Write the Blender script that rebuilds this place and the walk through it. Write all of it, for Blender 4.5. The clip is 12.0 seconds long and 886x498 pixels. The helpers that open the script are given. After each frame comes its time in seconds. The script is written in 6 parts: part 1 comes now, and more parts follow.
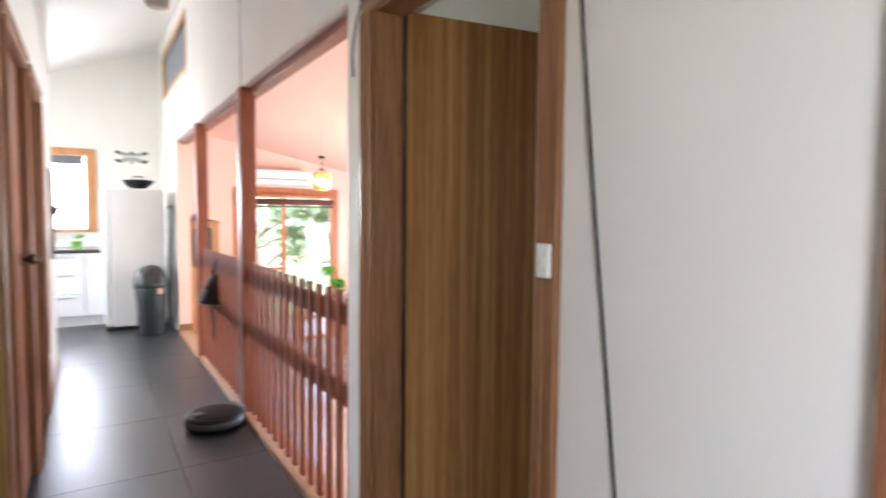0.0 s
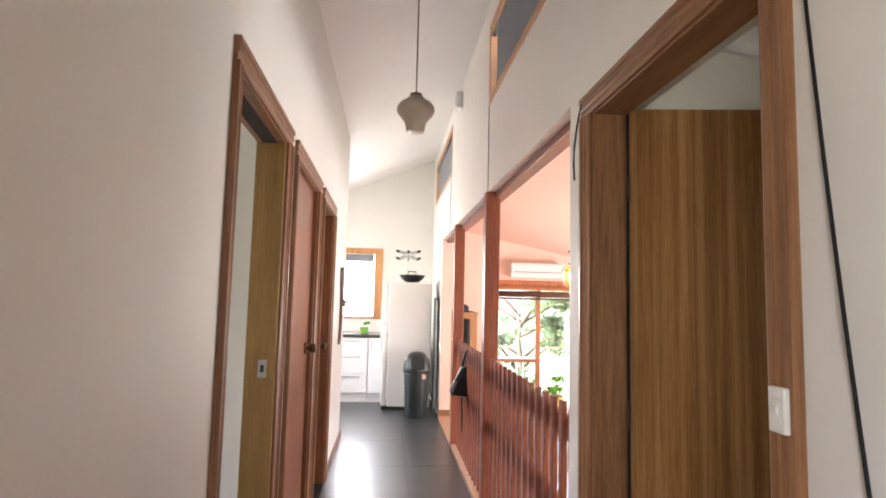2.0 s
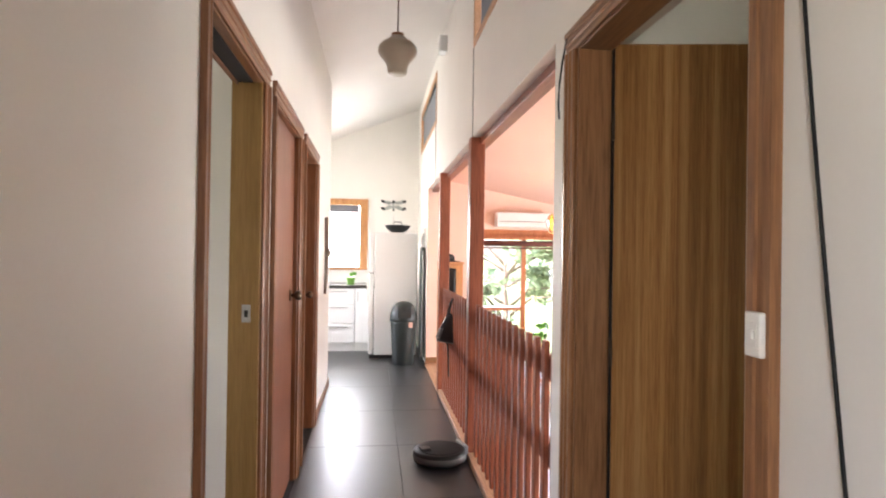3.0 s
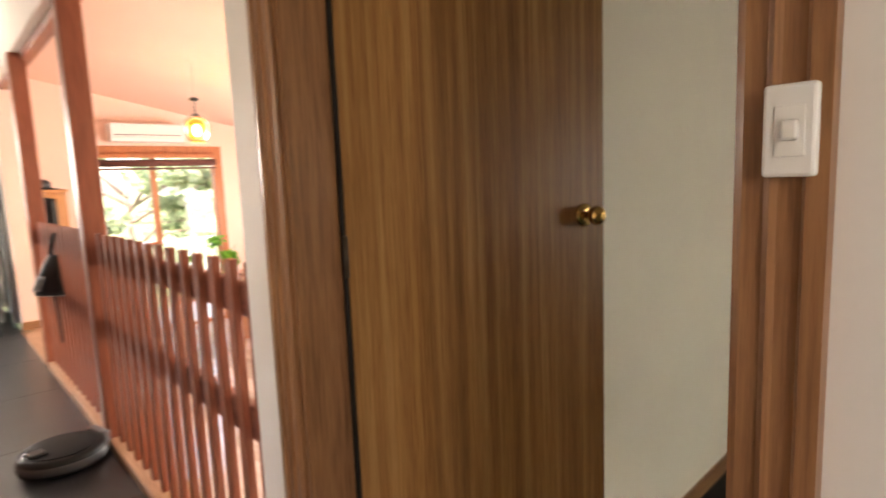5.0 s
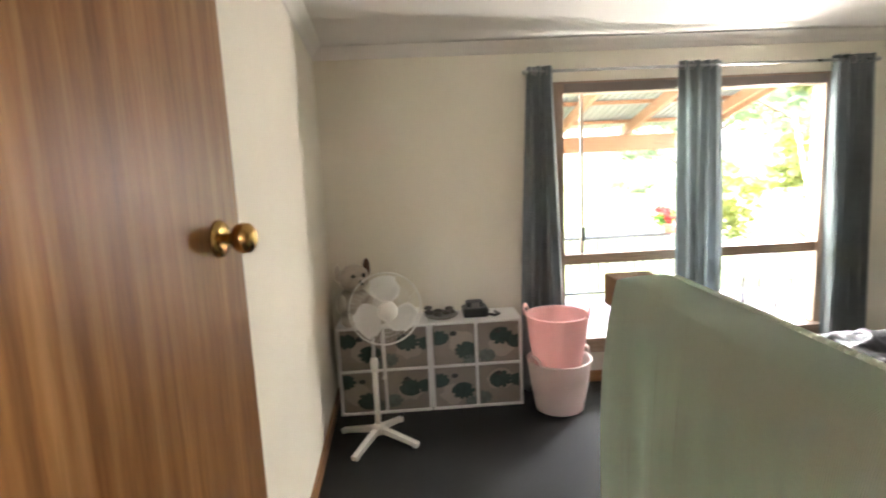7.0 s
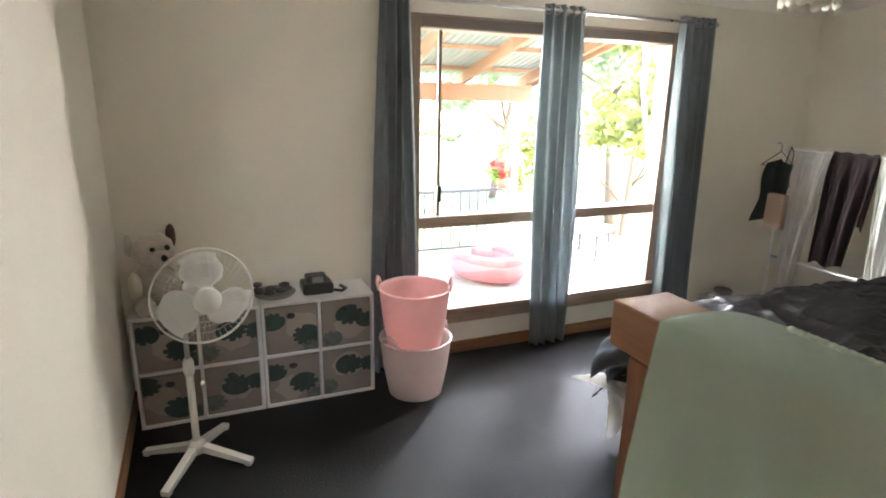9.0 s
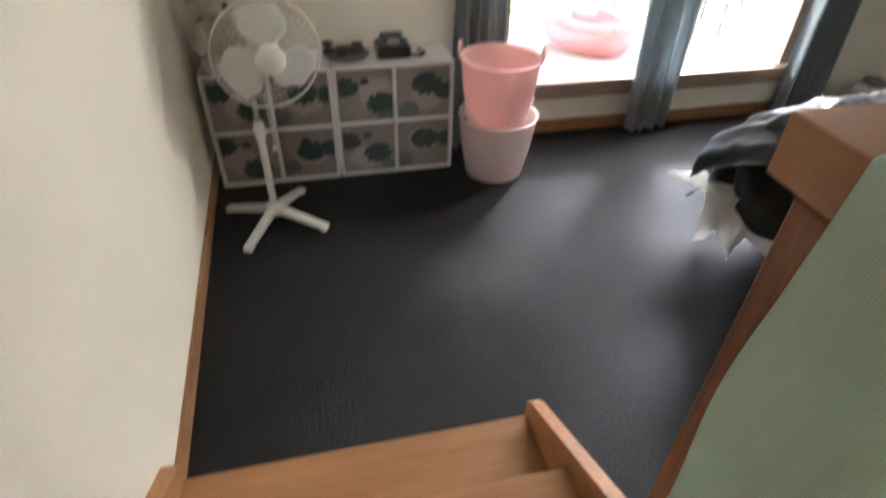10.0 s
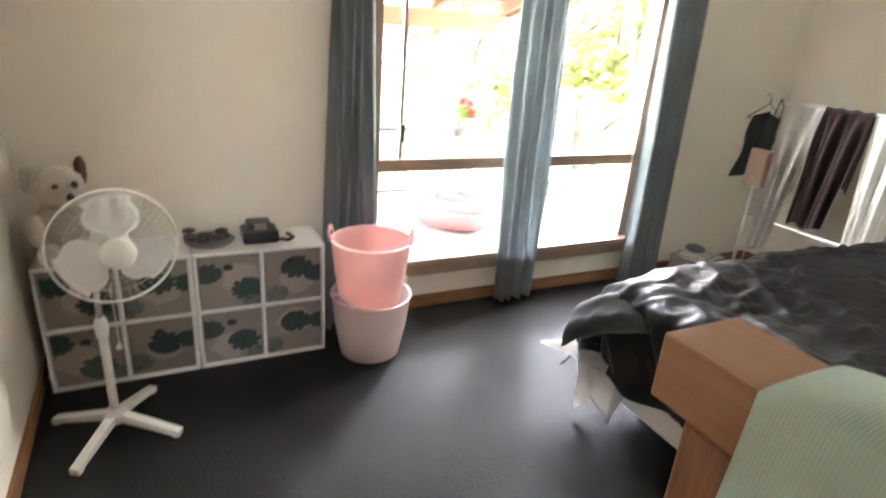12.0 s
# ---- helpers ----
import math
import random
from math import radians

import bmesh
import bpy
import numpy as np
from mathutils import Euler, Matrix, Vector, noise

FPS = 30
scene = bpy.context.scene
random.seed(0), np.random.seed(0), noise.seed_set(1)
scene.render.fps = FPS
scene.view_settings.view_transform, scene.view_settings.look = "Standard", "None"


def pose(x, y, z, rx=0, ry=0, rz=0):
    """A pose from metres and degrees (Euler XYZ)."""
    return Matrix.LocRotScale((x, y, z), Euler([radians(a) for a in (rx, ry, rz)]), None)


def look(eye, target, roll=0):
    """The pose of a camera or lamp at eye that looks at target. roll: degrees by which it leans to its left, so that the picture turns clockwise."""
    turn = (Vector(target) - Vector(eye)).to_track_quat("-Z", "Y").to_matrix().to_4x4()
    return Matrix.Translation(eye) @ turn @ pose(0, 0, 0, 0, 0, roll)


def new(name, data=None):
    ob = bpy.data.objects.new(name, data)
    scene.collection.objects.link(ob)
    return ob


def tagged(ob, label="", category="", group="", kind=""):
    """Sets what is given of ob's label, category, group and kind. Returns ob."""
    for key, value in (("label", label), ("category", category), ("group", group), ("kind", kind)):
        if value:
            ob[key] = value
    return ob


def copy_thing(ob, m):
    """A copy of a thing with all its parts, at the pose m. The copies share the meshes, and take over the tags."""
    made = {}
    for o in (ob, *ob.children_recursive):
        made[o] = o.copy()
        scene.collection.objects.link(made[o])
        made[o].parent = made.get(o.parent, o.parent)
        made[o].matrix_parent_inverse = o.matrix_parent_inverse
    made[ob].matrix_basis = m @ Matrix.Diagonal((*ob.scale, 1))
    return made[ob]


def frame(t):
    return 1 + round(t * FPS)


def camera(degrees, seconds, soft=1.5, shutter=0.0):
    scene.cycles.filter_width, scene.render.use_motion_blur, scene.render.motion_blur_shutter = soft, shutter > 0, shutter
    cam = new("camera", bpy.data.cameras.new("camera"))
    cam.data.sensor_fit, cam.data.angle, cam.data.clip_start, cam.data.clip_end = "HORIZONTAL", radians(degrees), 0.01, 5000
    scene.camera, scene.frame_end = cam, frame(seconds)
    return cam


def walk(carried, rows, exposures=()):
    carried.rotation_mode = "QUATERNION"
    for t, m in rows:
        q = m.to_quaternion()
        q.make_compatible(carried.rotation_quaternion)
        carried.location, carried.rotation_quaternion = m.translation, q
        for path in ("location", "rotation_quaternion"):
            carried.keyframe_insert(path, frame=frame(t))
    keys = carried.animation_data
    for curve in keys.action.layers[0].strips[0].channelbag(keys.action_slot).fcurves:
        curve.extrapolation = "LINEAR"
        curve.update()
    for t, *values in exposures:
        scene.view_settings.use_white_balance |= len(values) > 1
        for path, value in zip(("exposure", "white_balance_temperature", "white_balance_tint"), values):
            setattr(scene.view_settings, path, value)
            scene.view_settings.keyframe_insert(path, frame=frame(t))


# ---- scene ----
cam = camera(76.6, 12.0, soft=1.8, shutter=0.4)
PATH = [
    (0, (0.304, 0.886, 1.332), (1.373, 2.573, 1.213), 0.5),
    (0.5, (0.388, 0.917, 1.362), (0.989, 2.823, 1.294), 0.7),
    (1, (0.454, 0.919, 1.396), (0.801, 2.888, 1.45), 1.0),
    (1.5, (0.479, 0.914, 1.417), (0.709, 2.892, 1.61), 1.2),
    (2, (0.49, 0.913, 1.403), (0.683, 2.896, 1.581), 1.4),
    (2.5, (0.491, 0.914, 1.385), (0.67, 2.903, 1.501), 1.4),
    (2.7, (0.497, 0.92, 1.376), (0.688, 2.91, 1.451), 1.3),
    (4.3, (0.528, 1.28, 1.25), (1.385, 3.073, 1.028), -1.7),
    (4.5, (0.572, 1.428, 1.219), (1.564, 3.149, 0.987), -1.9),
    (5, (0.61, 1.64, 1.211), (1.955, 3.098, 0.957), -2.3),
    (5.5, (0.607, 1.84, 1.214), (2.254, 2.938, 0.926), -2.8),
    (6, (0.611, 1.992, 1.186), (2.441, 2.742, 0.883), -3.1),
    (6.5, (0.825, 2.125, 1.197), (2.771, 2.455, 0.874), -3.0),
    (7, (0.976, 2.194, 1.211), (2.948, 2.089, 0.893), -2.7),
    (7.5, (1.107, 2.293, 1.212), (3.032, 1.854, 0.894), -2.3),
    (7.7, (1.147, 2.306, 1.211), (3.046, 1.765, 0.892), -2.1),
    (9.3, (1.708, 2.29, 1.215), (3.467, 1.519, 0.657), 1.4),
    (9.5, (1.751, 2.28, 1.199), (3.494, 1.598, 0.492), 1.3),
    (10, (1.83, 2.209, 1.157), (3.349, 1.832, -0.087), 1.6),
    (10.5, (1.87, 2.2, 1.115), (3.143, 1.964, -0.409), 3.5),
    (11, (1.88, 2.181, 1.129), (3.259, 1.87, -0.286), 5.6),
    (11.1, (1.874, 2.183, 1.131), (3.319, 1.827, -0.205), 5.1),
    (11.5, (1.894, 2.181, 1.145), (3.514, 1.562, 0.15), 6.6),
    (12, (1.929, 2.167, 1.183), (3.59, 1.319, 0.461), 4.6),
]
EXPOSURES = [(0.0, 4.55, 5700, 12), (1.0, 4.5, 6150, 16), (2.5, 4.5, 6250, 16), (4.5, 4.48, 6500, 14), (5.3, 4.72, 7700, 20), (6.0, 5.45, 6000, 1),
             (6.5, 5.6, 5950, 4), (7.0, 5.65, 6650, 20), (7.6, 5.52, 6350, 20), (9.5, 5.52, 6250, 20), (10.4, 5.6, 6350, 22), (11.2, 5.88, 6300, 22), (12.0, 6.03, 6400, 22)]
walk(cam, [(t, look(eye, target, roll)) for t, eye, target, roll in PATH], EXPOSURES)

# ---- sky and sun ----
world = bpy.data.worlds.new("sky")
scene.world = world
world.use_nodes = True
_sky = world.node_tree.nodes.new("ShaderNodeTexSky")
_sky.sky_type, _sky.sun_disc = "NISHITA", False
_sky.sun_elevation, _sky.sun_rotation = radians(52), radians(250)
_sky.air_density, _sky.dust_density = 1.0, 3.0
world.node_tree.links.new(_sky.outputs[0], world.node_tree.nodes["Background"].inputs[0])
world.node_tree.nodes["Background"].inputs[1].default_value = 0.09
sun = new("sun", bpy.data.lights.new("sun", "SUN"))
sun.data.energy, sun.data.angle, sun.data.color = 1.3, radians(0.5), (1.0, 0.95, 0.88)
sun.matrix_world = look((-8, -3, 11), (0, 0, 0))


def daylight(name, at, target, wide, high, watts, colour=(1.0, 0.96, 0.90)):
    """Area lamp standing in for daylight: at a window, outdoors, or an added opening."""
    lamp_data = bpy.data.lights.new(name, "AREA")
    lamp_data.shape, lamp_data.size, lamp_data.size_y, lamp_data.energy, lamp_data.color = "RECTANGLE", wide, high, watts, colour
    ob = new(name, lamp_data)
    ob.matrix_world = look(at, target)
    return ob


daylight("bedroom_sky_light", (5.33, 0.10, 1.91), (2.9, 0.9, -0.4), 1.3, 0.40, 2.3, (0.90, 1.0, 0.86))
daylight("bedroom_deck_light", (5.05, 0.15, -0.42), (3.6, 0.3, 1.9), 2.0, 0.22, 1.5, (0.92, 1.0, 0.86))
daylight("bedroom_side_sky_light", (4.845, -0.668, 0.95), (3.95, 2.76, 0.20), 0.05, 1.0, 1.5, (1.0, 0.97, 0.88))
daylight("verandah_end_sky_light", (7.7, -1.95, 2.1), (3.8, 1.4, -0.2), 0.7, 0.30, 14.0, (0.90, 0.96, 1.0))
# Extra lamp outdoors, out of sight, aimed in to brighten the bed side.
daylight("verandah_far_fill_light", (8.0, 3.4, 0.90), (3.6, -1.9, 0.35), 1.2, 0.5, 16.0, (0.92, 1.0, 0.92))
# Lamp in an invented opening in the unseen outer wall, to brighten the room.
daylight("living_fill_light", (4.66, 5.5, 0.55), (2.0, 5.6, 0.3), 3.6, 1.2, 9.5, (1.0, 0.98, 0.95))
# Added lamp in an unseen left-wall opening, to light the kitchen.
daylight("kitchen_fill_light", (-2.62, 8.0, 1.45), (0.0, 8.0, 1.0), 1.6, 1.1, 1.5)
daylight("kitchen_window_light", (-0.32, 9.47, 1.60), (-0.1, 4.0, 0.6), 1.3, 1.0, 4.6)
# Fill lamp in an invented left-wall opening behind the view; brightens the right wall.
daylight("hall_fill_light", (-0.03, -0.30, 1.45), (1.155, 0.75, 1.35), 0.8, 1.0, 1.5)
daylight("side_room_light", (-2.33, 3.08, 1.5), (0.0, 2.8, 1.2), 0.6, 1.0, 0.30)


# ---- node materials ----
def shader(name, rough=0.6, metal=0.0, spec=0.5):
    m = bpy.data.materials.new(name)
    m.use_nodes = True
    b = m.node_tree.nodes["Principled BSDF"]
    b.inputs["Roughness"].default_value = rough
    b.inputs["Metallic"].default_value = metal
    b.inputs["Specular IOR Level"].default_value = spec
    return m, m.node_tree, b


def node(nt, kind, **values):
    n = nt.nodes.new(kind)
    for key, v in values.items():
        n.inputs[key.replace("_", " ")].default_value = v
    return n


def coords(nt, scale=(1, 1, 1)):
    c = nt.nodes.new("ShaderNodeTexCoord")
    mp = node(nt, "ShaderNodeMapping", Scale=scale)
    nt.links.new(c.outputs["Object"], mp.inputs["Vector"])
    return mp.outputs[0]


def noise_of(nt, vec, scale, detail=3.0, rough=0.55):
    n = node(nt, "ShaderNodeTexNoise", Scale=scale, Detail=detail, Roughness=rough)
    nt.links.new(vec, n.inputs["Vector"])
    return n.outputs["Fac"]


def ramp(nt, fac, stops):
    r = nt.nodes.new("ShaderNodeValToRGB")
    while len(r.color_ramp.elements) < len(stops):
        r.color_ramp.elements.new(0.5)
    for e, (p, c) in zip(r.color_ramp.elements, stops):
        e.position, e.color = p, (*c, 1)
    nt.links.new(fac, r.inputs[0])
    return r.outputs[0]


def mixed(nt, fac, a, b, blend="MIX"):
    x = nt.nodes.new("ShaderNodeMix")
    x.data_type, x.blend_type = "RGBA", blend
    for sock, v in ((x.inputs[0], fac), (x.inputs[6], a), (x.inputs[7], b)):
        if isinstance(v, (int, float)):
            sock.default_value = v
        elif isinstance(v, tuple):
            sock.default_value = (*v, 1)
        else:
            nt.links.new(v, sock)
    return x.outputs[2]


def bumped(nt, b, fac, strength, distance=0.01):
    n = node(nt, "ShaderNodeBump", Strength=strength, Distance=distance)
    nt.links.new(fac, n.inputs["Height"])
    nt.links.new(n.outputs[0], b.inputs["Normal"])


def mottled(name, col, rough=0.6, vary=0.12, coarse=1.5, fine=60.0, bump=0.1, metal=0.0, spec=0.5, random_by=0.0, sheen=0.0, gloss_by=0.08):
    """A plain surface with broad stains, fine grain and slightly uneven gloss."""
    m, nt, b = shader(name, rough, metal, spec)
    v = coords(nt)
    big, small = noise_of(nt, v, coarse, 4), noise_of(nt, v, fine, 2)
    dark = tuple(c * (1 - vary) for c in col)
    lite = tuple(min(1, c * (1 + vary * 0.5)) for c in col)
    c1 = ramp(nt, big, [(0.3, dark), (0.7, lite)])
    c2 = mixed(nt, 0.5 * vary, c1, ramp(nt, small, [(0.35, tuple(c * 0.6 for c in col)), (0.65, lite)]))
    if random_by:
        info = nt.nodes.new("ShaderNodeObjectInfo")
        c2 = mixed(nt, random_by, c2, ramp(nt, info.outputs["Random"], [(0, dark), (1, lite)]), "MULTIPLY")
    nt.links.new(c2, b.inputs["Base Color"])
    r = nt.nodes.new("ShaderNodeMapRange")
    r.inputs["To Min"].default_value, r.inputs["To Max"].default_value = max(0.02, rough - gloss_by), min(1, rough + gloss_by)
    nt.links.new(big, r.inputs["Value"])
    nt.links.new(r.outputs[0], b.inputs["Roughness"])
    if bump:
        bumped(nt, b, small, bump, 0.004)
    if sheen:
        b.inputs["Sheen Weight"].default_value = sheen
    return m


def timber(name, dark, lite, along="z", rough=0.4, planks=0.0, across="x", random_by=0.0, bump=0.06, contrast=1.0):
    """Wood with grain along one axis; planks: width of veneer strips of differing tone."""
    m, nt, b = shader(name, rough, 0.0, 0.32)
    sc = {"x": (0.05, 1, 1), "y": (1, 0.05, 1), "z": (1, 1, 0.05)}[along]
    v = coords(nt, sc)
    fine, broad = noise_of(nt, v, 110, 4, 0.7), noise_of(nt, v, 16, 3)
    mid = tuple((a + c) / 2 for a, c in zip(dark, lite))
    col = ramp(nt, broad, [(0.25, dark), (0.5, mid), (0.75, lite)])
    col = mixed(nt, 0.45 * contrast, col, ramp(nt, fine, [(0.35, tuple(c * 0.55 for c in dark)), (0.6, lite)]))
    if planks:
        c = nt.nodes.new("ShaderNodeTexCoord")
        sep = nt.nodes.new("ShaderNodeSeparateXYZ")
        nt.links.new(c.outputs["Object"], sep.inputs[0])
        q = node(nt, "ShaderNodeMath")
        q.operation = "SNAP"
        nt.links.new(sep.outputs[{"x": 0, "y": 1, "z": 2}[across]], q.inputs[0])
        q.inputs[1].default_value = planks
        w = nt.nodes.new("ShaderNodeTexWhiteNoise")
        w.noise_dimensions = "1D"
        nt.links.new(q.outputs[0], w.inputs["W"])
        col = mixed(nt, 0.9, col, ramp(nt, w.outputs["Value"], [(0, (0.52, 0.49, 0.45)), (1, (1, 1, 1))]), "MULTIPLY")
    if random_by:
        info = nt.nodes.new("ShaderNodeObjectInfo")
        col = mixed(nt, random_by, col, ramp(nt, info.outputs["Random"], [(0, (0.6, 0.58, 0.56)), (1, (1, 1, 1))]), "MULTIPLY")
    nt.links.new(col, b.inputs["Base Color"])
    bumped(nt, b, fine, bump, 0.003)
    return m


def glass(name, tint=(1, 1, 1), rough=0.0):
    m, nt, b = shader(name, rough)
    b.inputs["Base Color"].default_value = (*tint, 1)
    b.inputs["Transmission Weight"].default_value = 1
    b.inputs["IOR"].default_value = 1.45
    return m


def glow(name, col, strength):
    m, nt, b = shader(name, 0.5)
    b.inputs["Base Color"].default_value = (*col, 1)
    b.inputs["Emission Color"].default_value = (*col, 1)
    b.inputs["Emission Strength"].default_value = strength
    return m


WALL = mottled("warm_white_wall_paint", (0.80, 0.77, 0.72), 0.55, 0.05, 1.2, 90, 0.06)
CREAM = mottled("cream_wall_paint", (0.80, 0.76, 0.655), 0.55, 0.06, 1.1, 90, 0.06)
CEIL = mottled("white_ceiling_paint", (0.80, 0.78, 0.75), 0.7, 0.05, 0.9, 70, 0.05)
PEACH = mottled("peach_wall_paint", (0.86, 0.61, 0.50), 0.55, 0.05, 1.0, 80, 0.05)
TRIM = timber("stained_trim_timber", (0.15, 0.062, 0.03), (0.30, 0.135, 0.065), "z", 0.35)
TRIM_Y = timber("stained_trim_timber_y", (0.15, 0.062, 0.03), (0.30, 0.135, 0.065), "y", 0.35)
TRIM_X = timber("stained_trim_timber_x", (0.15, 0.062, 0.03), (0.30, 0.135, 0.065), "x", 0.35)
RED = timber("red_brown_timber", (0.21, 0.062, 0.034), (0.37, 0.122, 0.066), "z", 0.4)
RED_Y = timber("red_brown_timber_y", (0.185, 0.056, 0.034), (0.32, 0.108, 0.062), "y", 0.4)
PINE = timber("raw_pine", (0.30, 0.17, 0.055), (0.46, 0.28, 0.10), "z", 0.5, contrast=0.6)
HONEY = timber("honey_timber", (0.42, 0.19, 0.08), (0.60, 0.32, 0.15), "x", 0.45)


def sliced_veneer(name):
    """Quarter-cut veneer: leaves of differing tone, long straight figure and fine pores, all running up the door."""
    m, nt, b = shader(name, 0.36, 0.0, 0.20)
    leaf_, line, pore = coords(nt, (1, 0.2, 0.010)), coords(nt, (1, 0.2, 0.016)), coords(nt, (1, 0.3, 0.03))
    broad, figure, fine = noise_of(nt, leaf_, 13, 2, 0.5), noise_of(nt, line, 36, 4, 0.62), noise_of(nt, pore, 330, 2, 0.6)
    col = ramp(nt, broad, [(0.34, (0.215, 0.092, 0.024)), (0.5, (0.315, 0.150, 0.048)), (0.66, (0.385, 0.195, 0.068))])
    col = mixed(nt, 0.50, col, ramp(nt, figure, [(0.36, (0.165, 0.068, 0.016)), (0.50, (0.32, 0.155, 0.05)), (0.62, (0.56, 0.325, 0.135))]))
    col = mixed(nt, 0.22, col, ramp(nt, fine, [(0.38, (0.12, 0.05, 0.015)), (0.60, (0.46, 0.25, 0.10))]))
    c = nt.nodes.new("ShaderNodeTexCoord")
    sep = nt.nodes.new("ShaderNodeSeparateXYZ")
    nt.links.new(c.outputs["Object"], sep.inputs[0])
    q = nt.nodes.new("ShaderNodeMath")
    q.operation = "SNAP"
    nt.links.new(sep.outputs[0], q.inputs[0])
    q.inputs[1].default_value = 0.104
    w = nt.nodes.new("ShaderNodeTexWhiteNoise")
    w.noise_dimensions = "1D"
    nt.links.new(q.outputs[0], w.inputs["W"])
    col = mixed(nt, 0.8, col, ramp(nt, w.outputs["Value"], [(0, (0.62, 0.56, 0.48)), (1, (0.92, 0.88, 0.80))]), "MULTIPLY")
    nt.links.new(col, b.inputs["Base Color"])
    rr = nt.nodes.new("ShaderNodeMapRange")
    rr.inputs["To Min"].default_value, rr.inputs["To Max"].default_value = 0.30, 0.46
    nt.links.new(figure, rr.inputs["Value"])
    nt.links.new(rr.outputs[0], b.inputs["Roughness"])
    bumped(nt, b, mixed(nt, 0.5, figure, fine), 0.06, 0.002)
    return m


VENEER = sliced_veneer("golden_brown_veneer")
LEAF_DOOR = timber("red_brown_door_veneer", (0.20, 0.075, 0.045), (0.30, 0.125, 0.075), "z", 0.35, bump=0.03)
STAIR = timber("stair_timber", (0.30, 0.135, 0.055), (0.44, 0.22, 0.10), "y", 0.4, bump=0.03, contrast=0.6)
VINYL = mottled("slate_vinyl", (0.050, 0.054, 0.060), 0.33, 0.22, 3.5, 60, 0.02, spec=0.9, random_by=0.25, gloss_by=0.015)
JOINT = mottled("dark_joint", (0.02, 0.02, 0.021), 0.7, 0.1)


def carpet(name, col):
    """Short dense pile: fine tufts, broader trodden patches."""
    m, nt, b = shader(name, 0.60, 0.0, 0.24)
    v = coords(nt)
    tuft, clump, patch_ = noise_of(nt, v, 260, 2), noise_of(nt, v, 80, 5), noise_of(nt, v, 2.8, 4)
    c1 = ramp(nt, clump, [(0.3, tuple(0.3 * c for c in col)), (0.7, tuple(1.9 * c for c in col))])
    c2 = mixed(nt, 0.5, c1, ramp(nt, tuft, [(0.35, tuple(0.15 * c for c in col)), (0.65, tuple(2.6 * c for c in col))]))
    nt.links.new(c2, b.inputs["Base Color"])
    r = nt.nodes.new("ShaderNodeMapRange")
    r.inputs["From Min"].default_value, r.inputs["From Max"].default_value = 0.3, 0.7
    r.inputs["To Min"].default_value, r.inputs["To Max"].default_value = 0.42, 0.68
    nt.links.new(mixed(nt, 0.5, patch_, clump), r.inputs["Value"])
    nt.links.new(r.outputs[0], b.inputs["Roughness"])
    bumped(nt, b, mixed(nt, 0.45, clump, tuft), 0.75, 0.010)
    b.inputs["Sheen Weight"].default_value, b.inputs["Sheen Roughness"].default_value = 0.04, 0.40
    return m


CARPET = carpet("charcoal_carpet", (0.0044, 0.0043, 0.0048))
WHITE = mottled("white_enamel", (0.78, 0.78, 0.76), 0.3, 0.04, 2, 40, 0.02)
PLASTIC = mottled("white_plastic", (0.76, 0.75, 0.71), 0.4, 0.05, 4, 60, 0.02)
BLACK = mottled("black_plastic", (0.018, 0.019, 0.02), 0.35, 0.2, 4, 60, 0.05)
BRASS = mottled("aged_brass", (0.50, 0.31, 0.11), 0.24, 0.2, 20, 90, 0.03, metal=1.0)
STEEL = mottled("brushed_steel", (0.55, 0.55, 0.55), 0.3, 0.1, 10, 80, 0.03, metal=1.0)
BRONZE = mottled("dark_bronze", (0.10, 0.065, 0.04), 0.35, 0.2, 20, 90, 0.03, metal=0.8)
GLASS = glass("window_glass")


# ---- mesh helpers ----
def box(x0, x1, y0, y1, z0, z1, bevel=0.0, seg=1):
    bm = bmesh.new()
    bmesh.ops.create_cube(bm, size=1)
    for v in bm.verts:
        v.co = Vector(((x0 + x1) / 2 + v.co.x * (x1 - x0), (y0 + y1) / 2 + v.co.y * (y1 - y0), (z0 + z1) / 2 + v.co.z * (z1 - z0)))
    if bevel:
        bmesh.ops.bevel(bm, geom=bm.edges[:], offset=bevel, segments=seg, affect="EDGES", profile=0.5)
    return bm


def join(*bms):
    """Several bmeshes as one."""
    out = bms[0]
    for b in bms[1:]:
        me = bpy.data.meshes.new("t")
        b.to_mesh(me)
        out.from_mesh(me)
        bpy.data.meshes.remove(me)
        b.free()
    return out


def moved(bm, m):
    bmesh.ops.transform(bm, matrix=m, verts=bm.verts)
    return bm


def lathe(profile, seg=24, caps=True):
    """A body turned round z from (radius, height) pairs."""
    bm = bmesh.new()
    rings = []
    for r, z in profile:
        rings.append([bm.verts.new((r * math.cos(2 * math.pi * i / seg), r * math.sin(2 * math.pi * i / seg), z)) for i in range(seg)])
    for a, b in zip(rings, rings[1:]):
        for i in range(seg):
            bm.faces.new((a[i], a[(i + 1) % seg], b[(i + 1) % seg], b[i]))
    if caps:
        bm.faces.new(rings[0][::-1])
        bm.faces.new(rings[-1])
    for f in bm.faces:
        f.smooth = True
    return bm


